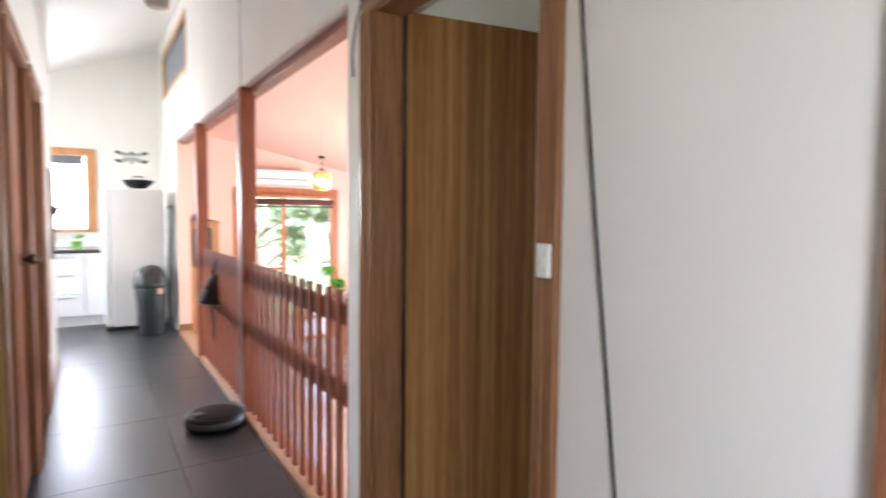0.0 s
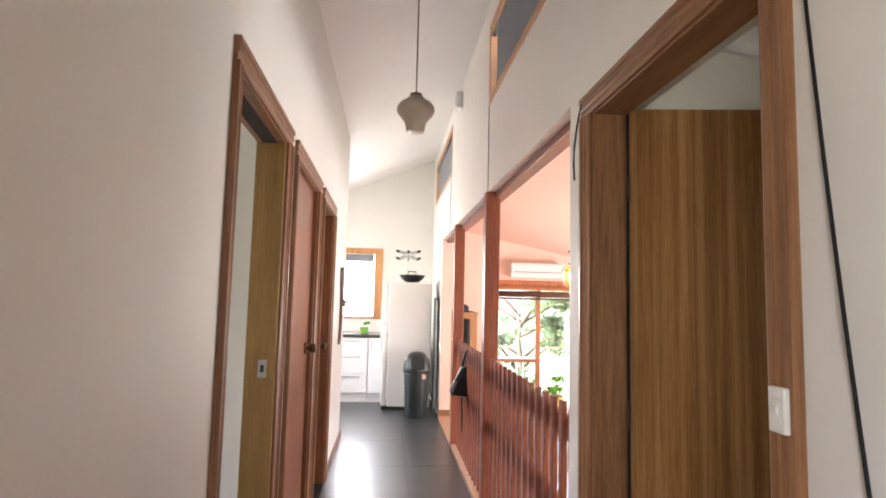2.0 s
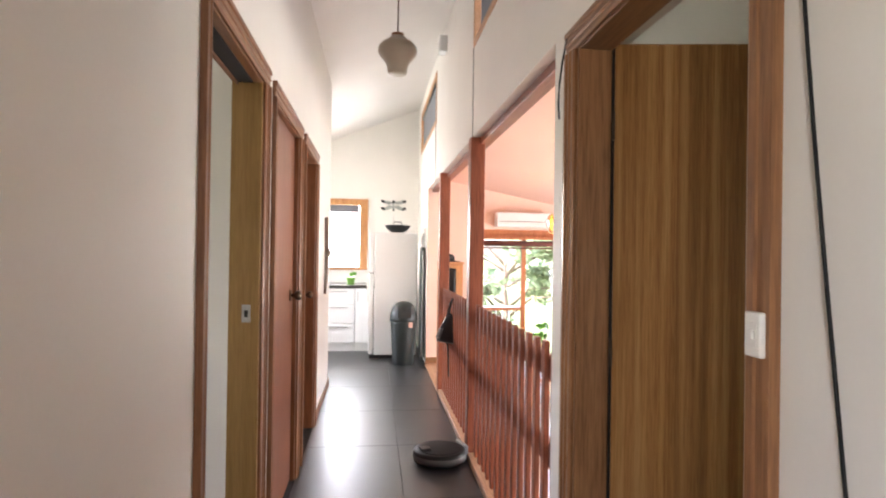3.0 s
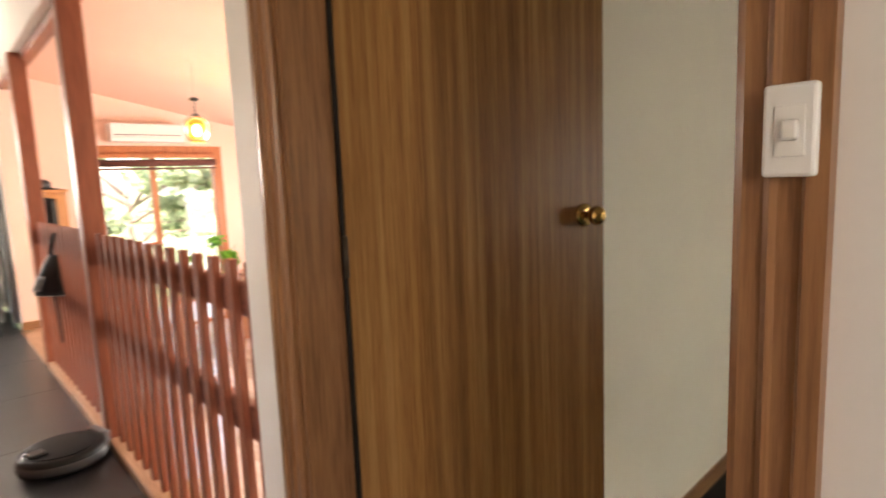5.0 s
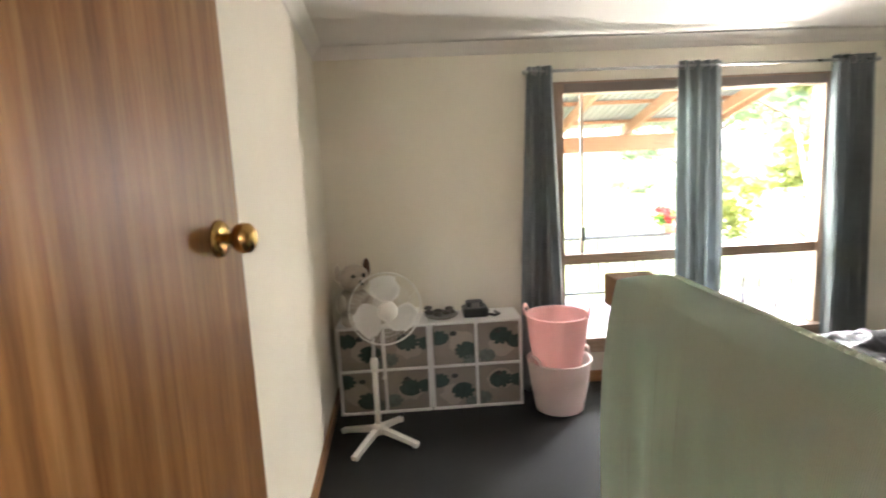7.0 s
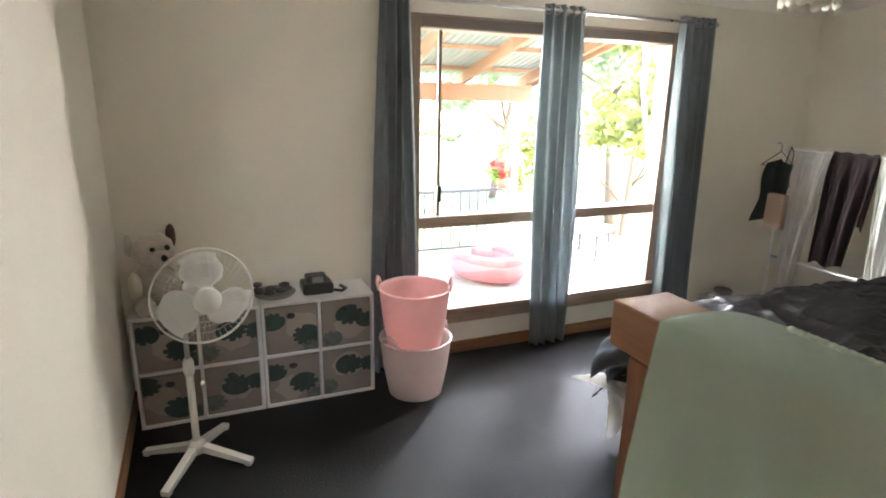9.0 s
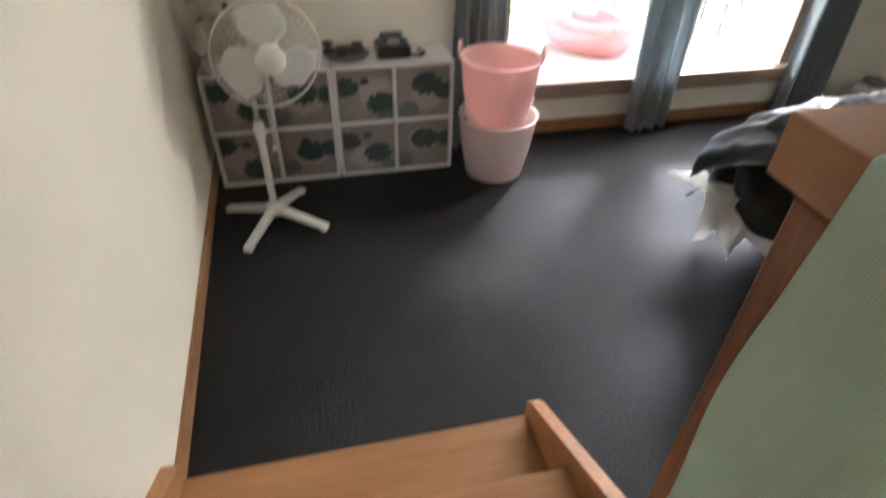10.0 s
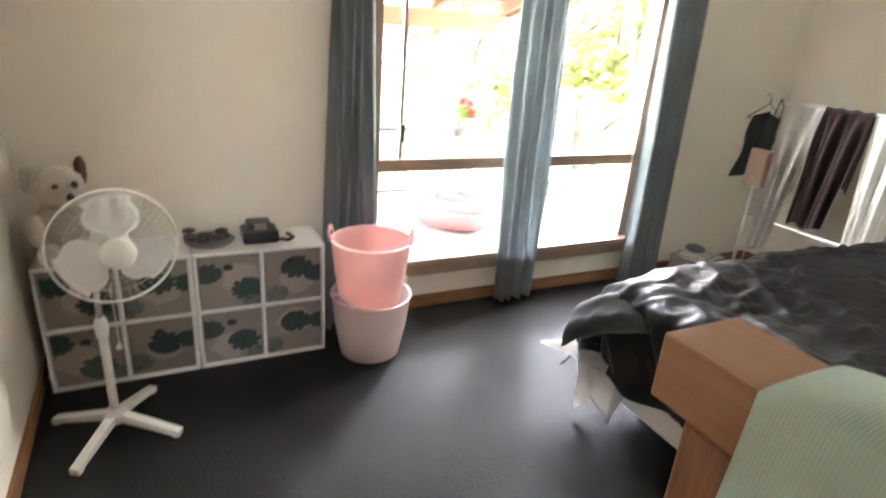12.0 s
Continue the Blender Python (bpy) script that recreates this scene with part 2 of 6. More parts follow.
def tube(points, radius, seg=8, closed=False, taper=None):
    """A round bar along points; taper: radius at the end."""
    pts = [Vector(p) for p in points]
    bm = bmesh.new()
    rings = []
    n = len(pts)
    up = Vector((0, 0, 1))
    for i, p in enumerate(pts):
        d = (pts[(i + 1) % n] - pts[i - 1]) if closed else (pts[min(i + 1, n - 1)] - pts[max(i - 1, 0)])
        d.normalize()
        ref = up if abs(d.dot(up)) < 0.95 else Vector((1, 0, 0))
        a = d.cross(ref).normalized()
        b = d.cross(a).normalized()
        r = radius if taper is None else radius + (taper - radius) * i / (n - 1)
        rings.append([bm.verts.new(p + r * (math.cos(2 * math.pi * k / seg) * a + math.sin(2 * math.pi * k / seg) * b)) for k in range(seg)])
    pairs = list(zip(rings, rings[1:])) + ([(rings[-1], rings[0])] if closed else [])
    for r0, r1 in pairs:
        for k in range(seg):
            bm.faces.new((r0[k], r0[(k + 1) % seg], r1[(k + 1) % seg], r1[k]))
    if not closed:
        bm.faces.new(rings[0][::-1])
        bm.faces.new(rings[-1])
    for f in bm.faces:
        f.smooth = True
    bmesh.ops.recalc_face_normals(bm, faces=bm.faces[:])
    return bm


def blob(at, r, squash=(1, 1, 1), sub=2):
    bm = bmesh.new()
    bmesh.ops.create_icosphere(bm, subdivisions=sub, radius=r)
    for v in bm.verts:
        v.co = Vector(at) + Vector([c * q for c, q in zip(v.co, squash)])
    for f in bm.faces:
        f.smooth = True
    return bm


def sheet(fn, nu, nv, thick=0.0):
    """A surface fn(u, v) over the unit square, with thickness."""
    bm = bmesh.new()
    g = [[bm.verts.new(fn(i / nu, j / nv)) for j in range(nv + 1)] for i in range(nu + 1)]
    for i in range(nu):
        for j in range(nv):
            bm.faces.new((g[i][j], g[i + 1][j], g[i + 1][j + 1], g[i][j + 1])).smooth = True
    if thick:
        bmesh.ops.solidify(bm, geom=bm.faces[:], thickness=thick)
        bmesh.ops.recalc_face_normals(bm, faces=bm.faces[:])
    return bm


def prism(outline, axis, lo, hi):
    """A flat outline pushed along an axis: pairs in the two other axes, in order."""
    bm = bmesh.new()
    def put(p, d):
        return {"x": (d, p[0], p[1]), "y": (p[0], d, p[1]), "z": (p[0], p[1], d)}[axis]
    a = [bm.verts.new(put(p, lo)) for p in outline]
    b = [bm.verts.new(put(p, hi)) for p in outline]
    bm.faces.new(a)
    bm.faces.new(b[::-1])
    for i in range(len(a)):
        bm.faces.new((a[i - 1], a[i], b[i], b[i - 1]))
    bmesh.ops.recalc_face_normals(bm, faces=bm.faces[:])
    return bm


def mesh_of(name, bm, mat):
    me = bpy.data.meshes.new(name)
    bm.to_mesh(me)
    bm.free()
    me.materials.append(mat)
    return me


def part(name, bm, mat, parent=None, label=""):
    ob = new(name, mesh_of(name, bm, mat))
    if parent:
        ob.parent = parent
    return tagged(ob, label)


def thing(name, label, category, at=(0, 0, 0), rz=0.0, group=""):
    ob = new(name)
    ob.empty_display_size = 0.1
    ob.matrix_world = pose(*at, 0, 0, rz)
    return tagged(ob, label, category, group)


def struct(name, bm, mat, label, category=""):
    return tagged(part(name, bm, mat), label, category or name.split("_")[0], kind="structure")


def slab(axis, lo, hi, u0, u1, z0, z1, holes=()):
    """A wall across an axis ("x" or "y") from lo to hi thick, with holes (u0, u1, z0, z1) through it."""
    us = sorted({u0, u1, *[min(max(h, u0), u1) for q in holes for h in q[:2]]})
    zs = sorted({z0, z1, *[min(max(h, z0), z1) for q in holes for h in q[2:]]})
    bms = []
    for ua, ub in zip(us, us[1:]):
        run = None
        for za, zb in list(zip(zs, zs[1:])) + [(None, None)]:
            solid = za is not None and not any(q[0] < (ua + ub) / 2 < q[1] and q[2] < (za + zb) / 2 < q[3] for q in holes)
            if solid:
                run = (run[0], zb) if run else (za, zb)
            elif run:
                bms.append(box(lo, hi, ua, ub, *run) if axis == "x" else box(ua, ub, lo, hi, *run))
                run = None
    return join(*bms)


# ---- structure: the hall ----
FLOOR_LOW = -0.45          # bedroom and living room floor
HALL_TOP = 3.9
# The first hole is an added, unseen opening for the hall fill lamp.
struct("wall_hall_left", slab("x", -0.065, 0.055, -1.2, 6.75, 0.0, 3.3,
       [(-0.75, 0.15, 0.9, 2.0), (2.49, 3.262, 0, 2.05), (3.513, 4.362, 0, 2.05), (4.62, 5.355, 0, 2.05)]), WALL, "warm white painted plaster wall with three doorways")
struct("wall_hall_right", slab("x", 1.155, 1.27, -1.2, 2.79, 0.0, HALL_TOP,
       [(0.285, 1.115, 0, 2.05), (1.788, 2.702, 0, 2.05)]), WALL, "warm white painted plaster wall with two doorways")
struct("wall_hall_right_upper", slab("x", 1.155, 1.215, 2.79, 9.3, 0.0, HALL_TOP,
       [(2.917, 7.76, 0, 2.14), (2.78, 4.65, 2.745, 3.32), (6.92, 8.88, 2.745, 3.32)]), WALL, "white painted wall over the open balustrade, with two high windows")
struct("wall_living_inner", slab("x", 1.218, 1.275, 2.90, 8.6, FLOOR_LOW - 0.1, 2.55,
       [(2.9, 7.76, FLOOR_LOW, 2.14)]), PEACH, "peach painted wall over the open balustrade")
struct("wall_hall_end", slab("y", -1.32, -1.2, -0.065, 1.27, 0, HALL_TOP), WALL, "plain white wall")
struct("ceiling_hall", prism([(-2.7, 1.95), (1.42, 3.60), (1.42, 3.72), (-2.7, 2.07)], "y", -1.32, 9.42), CEIL, "white raked ceiling")

# vinyl floor of hall and kitchen, in sheets with fine joints
struct("floor_hall_base", join(box(-0.065, 1.155, -1.2, 6.75, -0.16, -0.012), box(-2.6, 1.155, 6.75, 9.3, -0.16, -0.012), box(1.155, 2.2, 1.62, 2.79, -0.16, -0.012)), JOINT, "dark floor base under the vinyl", "floor")

# ---- structure: the kitchen ----
struct("wall_kitchen_far", slab("y", 9.3, 9.42, -2.6, 1.27, 0, 3.75, [(-0.95, 0.365, 1.13, 2.075)]), WALL, "white painted wall with a window")
# This wall's hole is invented, letting in the added kitchen lamp.
struct("wall_kitchen_left", slab("x", -2.72, -2.6, 6.65, 9.42, 0, 3.2, [(7.15, 8.85, 0.88, 2.02)]), WALL, "plain white wall")
struct("wall_kitchen_near", box(-2.6, -0.065, 6.63, 6.75, 0, 3.2), WALL, "plain white wall")

# ---- structure: the room behind the open doorway ----
struct("wall_side_room_far", slab("x", -2.42, -2.3, 1.7, 3.6, 0, 2.6, [(2.75, 3.4, 1.0, 2.05)]), WALL, "plain white wall with a window opening")
struct("wall_side_room_north", box(-2.3, -0.065, 3.42, 3.5, 0, 2.6), WALL, "plain white wall")
struct("wall_side_room_south", box(-2.3, -0.065, 1.7, 1.78, 0, 2.6), WALL, "plain white wall")
struct("ceiling_side_room", box(-2.42, -0.065, 1.7, 3.5, 2.3, 2.4), CEIL, "white ceiling")
struct("floor_side_room", box(-2.42, -0.065, 1.7, 3.5, -0.1, 0.0), VINYL, "dark floor", "floor")

# ---- structure: the living room ----
struct("floor_living", box(1.275, 4.75, 2.9, 8.6, FLOOR_LOW - 0.12, FLOOR_LOW), timber("pale_living_floor", (0.52, 0.38, 0.31), (0.70, 0.56, 0.48), "y", 0.12, planks=0.12, across="x"), "pale glossy timber floor", "floor")
struct("wall_living_far", slab("y", 8.6, 8.72, 1.275, 4.75, FLOOR_LOW - 0.1, 2.6, [(1.95, 3.345, FLOOR_LOW, 1.62)]), PEACH, "peach painted wall with a tall glazed opening")
# The hole is an added opening, out of view, for the living room lamp.
struct("wall_living_outer", slab("x", 4.63, 4.75, 2.9, 8.6, FLOOR_LOW, 2.4, [(3.65, 7.35, -0.08, 1.18)]), PEACH, "plain peach painted wall")
struct("ceiling_living", prism([(1.219, 2.4082), (4.75, 1.70), (4.75, 1.82), (1.219, 2.5282)], "y", 2.865, 8.72), PEACH, "peach raked ceiling")

# ---- structure: the bedroom ----
struct("floor_bedroom", box(1.27, 4.82, -2.2, 2.79, FLOOR_LOW - 0.12, FLOOR_LOW), CARPET, "charcoal carpet", "floor")
struct("wall_bedroom_left", prism([(1.272, 2.704), (4.94, 2.787), (4.94, 2.897), (1.272, 2.897)], "z", FLOOR_LOW - 0.1, 2.6), CREAM, "cream white painted plaster wall")
struct("wall_bedroom_far", slab("x", 4.82, 4.94, -2.2, 2.79, FLOOR_LOW, 2.5, [(-0.735, 1.17, -0.115, 1.635)]), CREAM, "cream white painted wall with a wide window")
struct("wall_bedroom_right", box(1.27, 4.94, -2.32, -2.2, FLOOR_LOW, 2.6), CREAM, "cream white painted wall")
struct("wall_bedroom_near", slab("x", 1.273, 1.33, -2.2, 2.79, FLOOR_LOW, 2.6, [(0.2, 1.12, -0.2, 2.06), (1.77, 2.72, -0.2, 2.06)]), CREAM, "cream white painted wall with the doorway")
struct("ceiling_bedroom", prism([(1.19, 2.4254), (4.94, 1.935), (4.94, 2.06), (1.19, 2.5454)], "y", -2.32, 2.86), CEIL, "white raked ceiling")

# landing and stairs down to the bedroom



# ---- joinery ----
def profile_leg(y0, y1, z0, z1, face, out):
    """A moulded architrave leg: outer edge y0, inner edge y1, standing proud of a wall face by 20 mm towards out (+1 or -1 in x)."""
    s = 1 if y1 > y0 else -1
    w = abs(y1 - y0)
    pts = [(0, 0), (0.020, 0), (0.021, 0.016), (0.015, 0.020), (0.015, w * 0.5), (0.018, w * 0.58), (0.013, w * 0.66), (0.013, w - 0.008), (0.009, w), (0, w)]
    return prism([(face + out * a, y0 + s * b) for a, b in pts], "z", z0, z1)


def profile_head(y0, y1, z0, z1, face, out):
    h = z1 - z0
    pts = [(0, 0), (0.009, 0), (0.013, 0.008), (0.013, h * 0.34), (0.018, h * 0.42), (0.015, h * 0.5), (0.015, h - 0.02), (0.021, h - 0.016), (0.020, h), (0, h)]
    bm = bmesh.new()
    a = [bm.verts.new((face + out * p, y0, z0 + q)) for p, q in pts]
    b = [bm.verts.new((face + out * p, y1, z0 + q)) for p, q in pts]
    bm.faces.new(a)
    bm.faces.new(b[::-1])
    for i in range(len(a)):
        bm.faces.new((a[i - 1], a[i], b[i], b[i - 1]))
    bmesh.ops.recalc_face_normals(bm, faces=bm.faces[:])
    return bm


def door_frame(name, y0, y1, x0, x1, sides, label, trim=None, trim_y=None, jamb=None, arch=0.075, back=0.0):
    """Jambs, head and architraves round a doorway from y0 to y1 in a wall from x0 to x1; back: how far the first jamb stands behind its architrave; sides: faces with architraves as (face, out)."""
    trim, trim_y = trim or TRIM, trim_y or TRIM_Y
    root = tagged(thing(name, label, "door frame", (0, 0, 0)), kind="structure")
    part("jamb", box(x0 + 0.001, x1 - 0.001, y0 - back + 0.001, y0 - back + 0.026, 0, 2.05, 0.002), trim, root)
    part("jamb", box(x0 + 0.001, x1 - 0.001, y1 - 0.026, y1 - 0.001, 0, 2.05, 0.002), jamb or trim, root)
    part("head", box(x0 + 0.001, x1 - 0.001, y0 - back + 0.026, y1 - 0.026, 2.030, 2.049, 0.002), trim_y, root)
    for face, out in sides:
        part("architrave", profile_leg(y0 - arch + 0.012, y0 + 0.012, 0, 2.036, face, out), trim, root)
        part("architrave", profile_leg(y1 + arch - 0.012, y1 - 0.012, 0, 2.036, face, out), trim, root)
        part("architrave_head", profile_head(y0 - arch + 0.012, y1 + arch - 0.012, 2.0365, 2.036 + arch - 0.006, face, out), trim_y, root)
    return root


def knob(parent, at, out, mat=BRASS, rose=True):
    """A round door knob on a leaf; out: way it points."""
    turn = Vector(out).to_track_quat("Z", "Y").to_matrix().to_4x4()
    body = lathe([(0.010, 0), (0.010, 0.022), (0.013, 0.026), (0.024, 0.034), (0.028, 0.046), (0.026, 0.058), (0.017, 0.066), (0.006, 0.068)], 24)
    k = part("knob", moved(body, Matrix.Translation(at) @ turn), mat, parent, "round brass knob")
    if rose:
        r = lathe([(0.034, 0.0005), (0.034, 0.004), (0.028, 0.009), (0.011, 0.010)], 24)
        part("rose", moved(r, Matrix.Translation(at) @ turn), mat, k)


door_frame("door_frame_bedroom", 1.821, 2.702, 1.155, 1.268, [(1.155, -1)], "golden brown timber frame of the open bedroom doorway", timber("golden_trim", (0.18, 0.078, 0.034), (0.34, 0.165, 0.072), "z", 0.32), timber("golden_trim_y", (0.18, 0.078, 0.034), (0.34, 0.165, 0.072), "y", 0.32), back=0.033)
door_frame("door_frame_hall_near", 0.285, 1.115, 1.155, 1.33, [(1.155, -1)], "brown timber frame of a closed doorway")
door_frame("door_frame_open", 2.49, 3.262, -0.065, 0.055, [(0.055, 1)], "brown timber frame of an open doorway with a pale jamb", jamb=PINE)
door_frame("door_frame_middle", 3.513, 4.362, -0.065, 0.055, [(0.055, 1)], "red brown timber frame of a closed door")
door_frame("door_frame_far", 4.62, 5.355, -0.065, 0.055, [(0.055, 1)], "dark brown timber frame of a closed door")

slot = tagged(thing("door_track", "dark sliding door track in the head of the open doorway", "door track", (0, 0, 0)), kind="structure")
part("channel", box(-0.038, 0.020, 2.52, 3.232, 2.0265, 2.0298), mottled("dark_channel", (0.015, 0.012, 0.010), 0.8), slot)
part("channel_lip", box(-0.044, -0.0385, 2.52, 3.232, 2.018, 2.0298, 0.001), TRIM_Y, slot)
strike = thing("strike_plate", "small steel strike plate on the pale jamb", "strike plate", (0, 3.2355, 1.11))
part("plate", box(-0.012, 0.022, -0.0015, 0.0005, -0.035, 0.035, 0.0008), STEEL, strike)
part("slot", box(-0.002, 0.012, -0.0022, -0.0016, -0.014, 0.014), BLACK, strike, "dark latch slot")
part("screw", moved(lathe([(0.004, 0), (0.003, 0.001)], 10), pose(0.005, -0.0016, 0.025, 90)), STEEL, strike)
part("screw", moved(lathe([(0.004, 0), (0.003, 0.001)], 10), pose(0.005, -0.0016, -0.025, 90)), STEEL, strike)

bedroom_door = tagged(thing("door_bedroom", "golden brown veneer door standing open into the bedroom", "door", (1.270, 2.695, 0)), kind="structure")
bedroom_door.rotation_euler[2] = radians(-9.3)
leaf = part("leaf", box(0.0065, 0.822, -0.036, 0, 0.012, 2.046, 0.0015), VENEER, bedroom_door)
# Black strip that paints the shade of the gap beside the hinges.
part("hinge_gap_shade", box(0.001, 0.006, -0.032, 0, 0.012, 2.046), mottled("hinge_shade_black", (0.008, 0.006, 0.004), 0.8), bedroom_door, "black strip painting the shade in the hinge gap")
knob(leaf, (0.738, -0.0365, 1.088), (0, -1, 0))
for hz in (0.25, 1.05, 1.78):
    part("hinge", moved(lathe([(0.006, -0.045), (0.006, 0.045)], 10), pose(0.0, -0.040, hz)), mottled("dark_bronze_%d" % int(hz * 100), (0.07, 0.05, 0.035), 0.45, metal=0.6), bedroom_door, "dark hinge")

for nm, ya, yb, mat, ky, lab in (("door_middle", 3.513, 4.362, LEAF_DOOR, 4.225, "closed red brown veneer door with a round brass knob"),
                                 ("door_far", 4.62, 5.355, LEAF_DOOR, 5.265, "closed dark red brown veneer door"),):
    d = tagged(thing(nm, lab, "door", (0, 0, 0)), kind="structure")
    inset = 0.030 if nm == "door_middle" else -0.02
    lf = part("leaf", box(inset - 0.036, inset, ya + 0.029, yb - 0.029, 0.008, 2.027, 0.0015), mat, d)
    knob(lf, (inset + 0.0005, ky, 1.03 if nm == "door_far" else 1.105), (1, 0, 0), BRONZE)
d = tagged(thing("door_hall_near", "closed brown veneer door", "door", (0, 0, 0)), kind="structure")
lf = part("leaf", box(1.20, 1.236, 0.314, 1.086, 0.008, 2.027, 0.0015), LEAF_DOOR, d)
knob(lf, (1.1995, 0.35, 1.05), (-1, 0, 0))


# skirting boards
def skirting(name, bm, mat, label="brown timber skirting board"):
    return tagged(part(name, bm, mat), label, "skirting", kind="structure")


SKIRT_X = timber("skirting_timber_x", (0.22, 0.10, 0.045), (0.38, 0.20, 0.095), "x", 0.4)
SKIRT_Y = timber("skirting_timber_y", (0.22, 0.10, 0.045), (0.38, 0.20, 0.095), "y", 0.4)
F = FLOOR_LOW
skirting("baseboard", prism([(2.80, 2.7245), (4.806, 2.770), (4.806, 2.783), (2.80, 2.738)], "z", F + 0.001, F + 0.085), SKIRT_X)
skirting("baseboard", box(4.805, 4.8185, -2.18, 2.774, F + 0.001, F + 0.085, 0.003), SKIRT_Y)
skirting("baseboard", box(1.34, 4.80, -2.1985, -2.185, F + 0.001, F + 0.085, 0.003), SKIRT_X)
for y0, y1 in ((5.425, 6.748), (-1.19, 2.42)):
    skirting("baseboard", box(0.0565, 0.070, y0, y1, 0.001, 0.07, 0.003), TRIM_Y)
for y0, y1 in ((1.185, 1.75), (2.772, 2.912), (-1.19, 0.21)):
    skirting("baseboard", box(1.140, 1.1535, y0, y1, 0.001, 0.07, 0.003), TRIM_Y)
skirting("baseboard", box(1.145, 1.28, 7.727, 7.7395, 0.001, 0.085, 0.003), SKIRT_X)
struct("wall_stub", box(1.151, 1.279, 7.74, 7.7595, 0, 2.137), PEACH, "peach painted end of the kitchen wall", "wall")


# ---- the balustrade between hall and living room ----
bal = thing("balustrade", "red brown timber balustrade of upright slats between two posts", "balustrade", (0, 0, 0))
for py in (4.625, 6.345):
    part("post", box(1.138, 1.236, py, py + 0.098, 0.0, 2.139, 0.004), RED, bal)
part("base_board", box(1.138, 1.275, 2.919, 4.623, -0.155, 0.034, 0.004), timber("pale_edge_timber", (0.46, 0.26, 0.15), (0.62, 0.38, 0.24), "y", 0.45), bal, "pale timber edge board")
part("base_board", box(1.138, 1.275, 4.725, 6.343, -0.155, 0.034, 0.004), bpy.data.materials["pale_edge_timber"], bal, "pale timber edge board")
part("base_board", box(1.138, 1.275, 6.445, 7.738, -0.155, 0.014, 0.004), bpy.data.materials["pale_edge_timber"], bal, "pale timber edge board")
for ya, yb in ((2.919, 4.624), (4.724, 6.344)):
    part("rail", box(1.196, 1.228, ya, yb, 0.87, 0.963, 0.004), RED_Y, bal)
    part("rail", box(1.196, 1.228, ya, yb, 0.525, 0.622, 0.004), RED_Y, bal)
slat_mesh = mesh_of("slat", box(-0.011, 0.011, -0.020, 0.020, 0, 0.985, 0.002), RED)
for y0, n, step in ((2.957, 14, 0.1215), (4.79, 13, 0.1215)):
    for i in range(n):
        sl = new("slat", slat_mesh)
        sl.parent, sl.location = bal, (1.184, y0 + i * step, 0.036 + random.uniform(-0.003, 0.003))
part("lintel_trim", box(1.205, 1.278, 2.919, 7.738, 2.095, 2.1385, 0.003), RED_Y, bal, "brown timber soffit board")
struct("wall_pier_end", box(1.2175, 1.2755, 2.8985, 2.9165, F - 0.1, 2.5), WALL, "painted wall end", "wall")

# high windows over the balustrade
BLIND = mottled("grey_blind_cloth", (0.20, 0.21, 0.23), 0.8, 0.1, 3, 120, 0.1)


def high_window(name, ya, yb, label):
    w = tagged(thing(name, label, "window", (0, 0, 0)), kind="structure")
    z0, z1 = 2.745, 3.32
    part("window_frame", join(box(1.148, 1.216, ya, ya + 0.05, z0, z1, 0.003), box(1.148, 1.216, yb - 0.05, yb, z0, z1, 0.003),
                              box(1.148, 1.216, ya + 0.05, yb - 0.05, z0, z0 + 0.05, 0.003), box(1.148, 1.216, ya + 0.05, yb - 0.05, z1 - 0.05, z1, 0.003)), HONEY_Y, w)
    g = part("pane", box(1.196, 1.200, ya + 0.05, yb - 0.05, z0 + 0.05, z1 - 0.05), GLASS, w)
    g.visible_shadow = False
    part("blind", box(1.170, 1.174, ya + 0.06, yb - 0.16, z0 + 0.052, z1 - 0.10), BLIND, w, "grey roller blind")
    part("roller", moved(tube([(0, ya + 0.055, 0), (0, yb - 0.055, 0)], 0.018, 12), pose(1.172, 0, z1 - 0.085)), BLACK, w, "dark blind roller")


HONEY_Y = timber("honey_timber_y", (0.42, 0.19, 0.08), (0.60, 0.32, 0.15), "y", 0.45)
high_window("window_high_near", 2.78, 4.65, "high window in a honey timber frame with a grey blind")
high_window("window_high_far", 6.92, 8.88, "high window in a honey timber frame with a grey blind")

# ---- landing and stairs to the bedroom ----
st = thing("stairs", "brown timber stairs with two treads and sloping strings", "stairs", (0, 0, 0))
part("nosing", join(box(2.19, 2.228, 1.702, 2.70, -0.05, 0.0025, 0.008, 2), box(2.19, 2.20, 1.702, 2.70, -0.155, -0.05)), BLACK, st, "black rubber nosing")
for k, x0 in enumerate((2.20, 2.455)):
    zt = -0.15 * (k + 1)
    part("tread", box(x0, x0 + (0.312 if k else 0.303), 1.701, 2.689, zt - 0.032, zt, 0.004, 2), STAIR, st)
    part("riser", box(x0 - 0.004, x0 + 0.012, 1.701, 2.689, zt - 0.15, zt - 0.033), STAIR, st)
part("riser", box(2.735, 2.747, 1.701, 2.689, F + 0.001, -0.333), STAIR, st)
STRING = timber("string_timber", (0.34, 0.15, 0.06), (0.50, 0.25, 0.11), "x", 0.42)
part("string", prism([(2.155, F + 0.001), (2.155, 0.085), (2.21, 0.06), (2.745, -0.216), (2.778, -0.25), (2.778, F + 0.001)], "y", 1.664, 1.700), STRING, st)
part("string", prism([(2.195, F + 0.001), (2.195, 0.06), (2.25, 0.045), (2.79, -0.262), (2.79, F + 0.001)], "y", 2.690, 2.745), STRING, st)
part("landing_side", box(1.333, 2.15, 1.66, 1.69, F + 0.001, -0.17), STAIR, st)

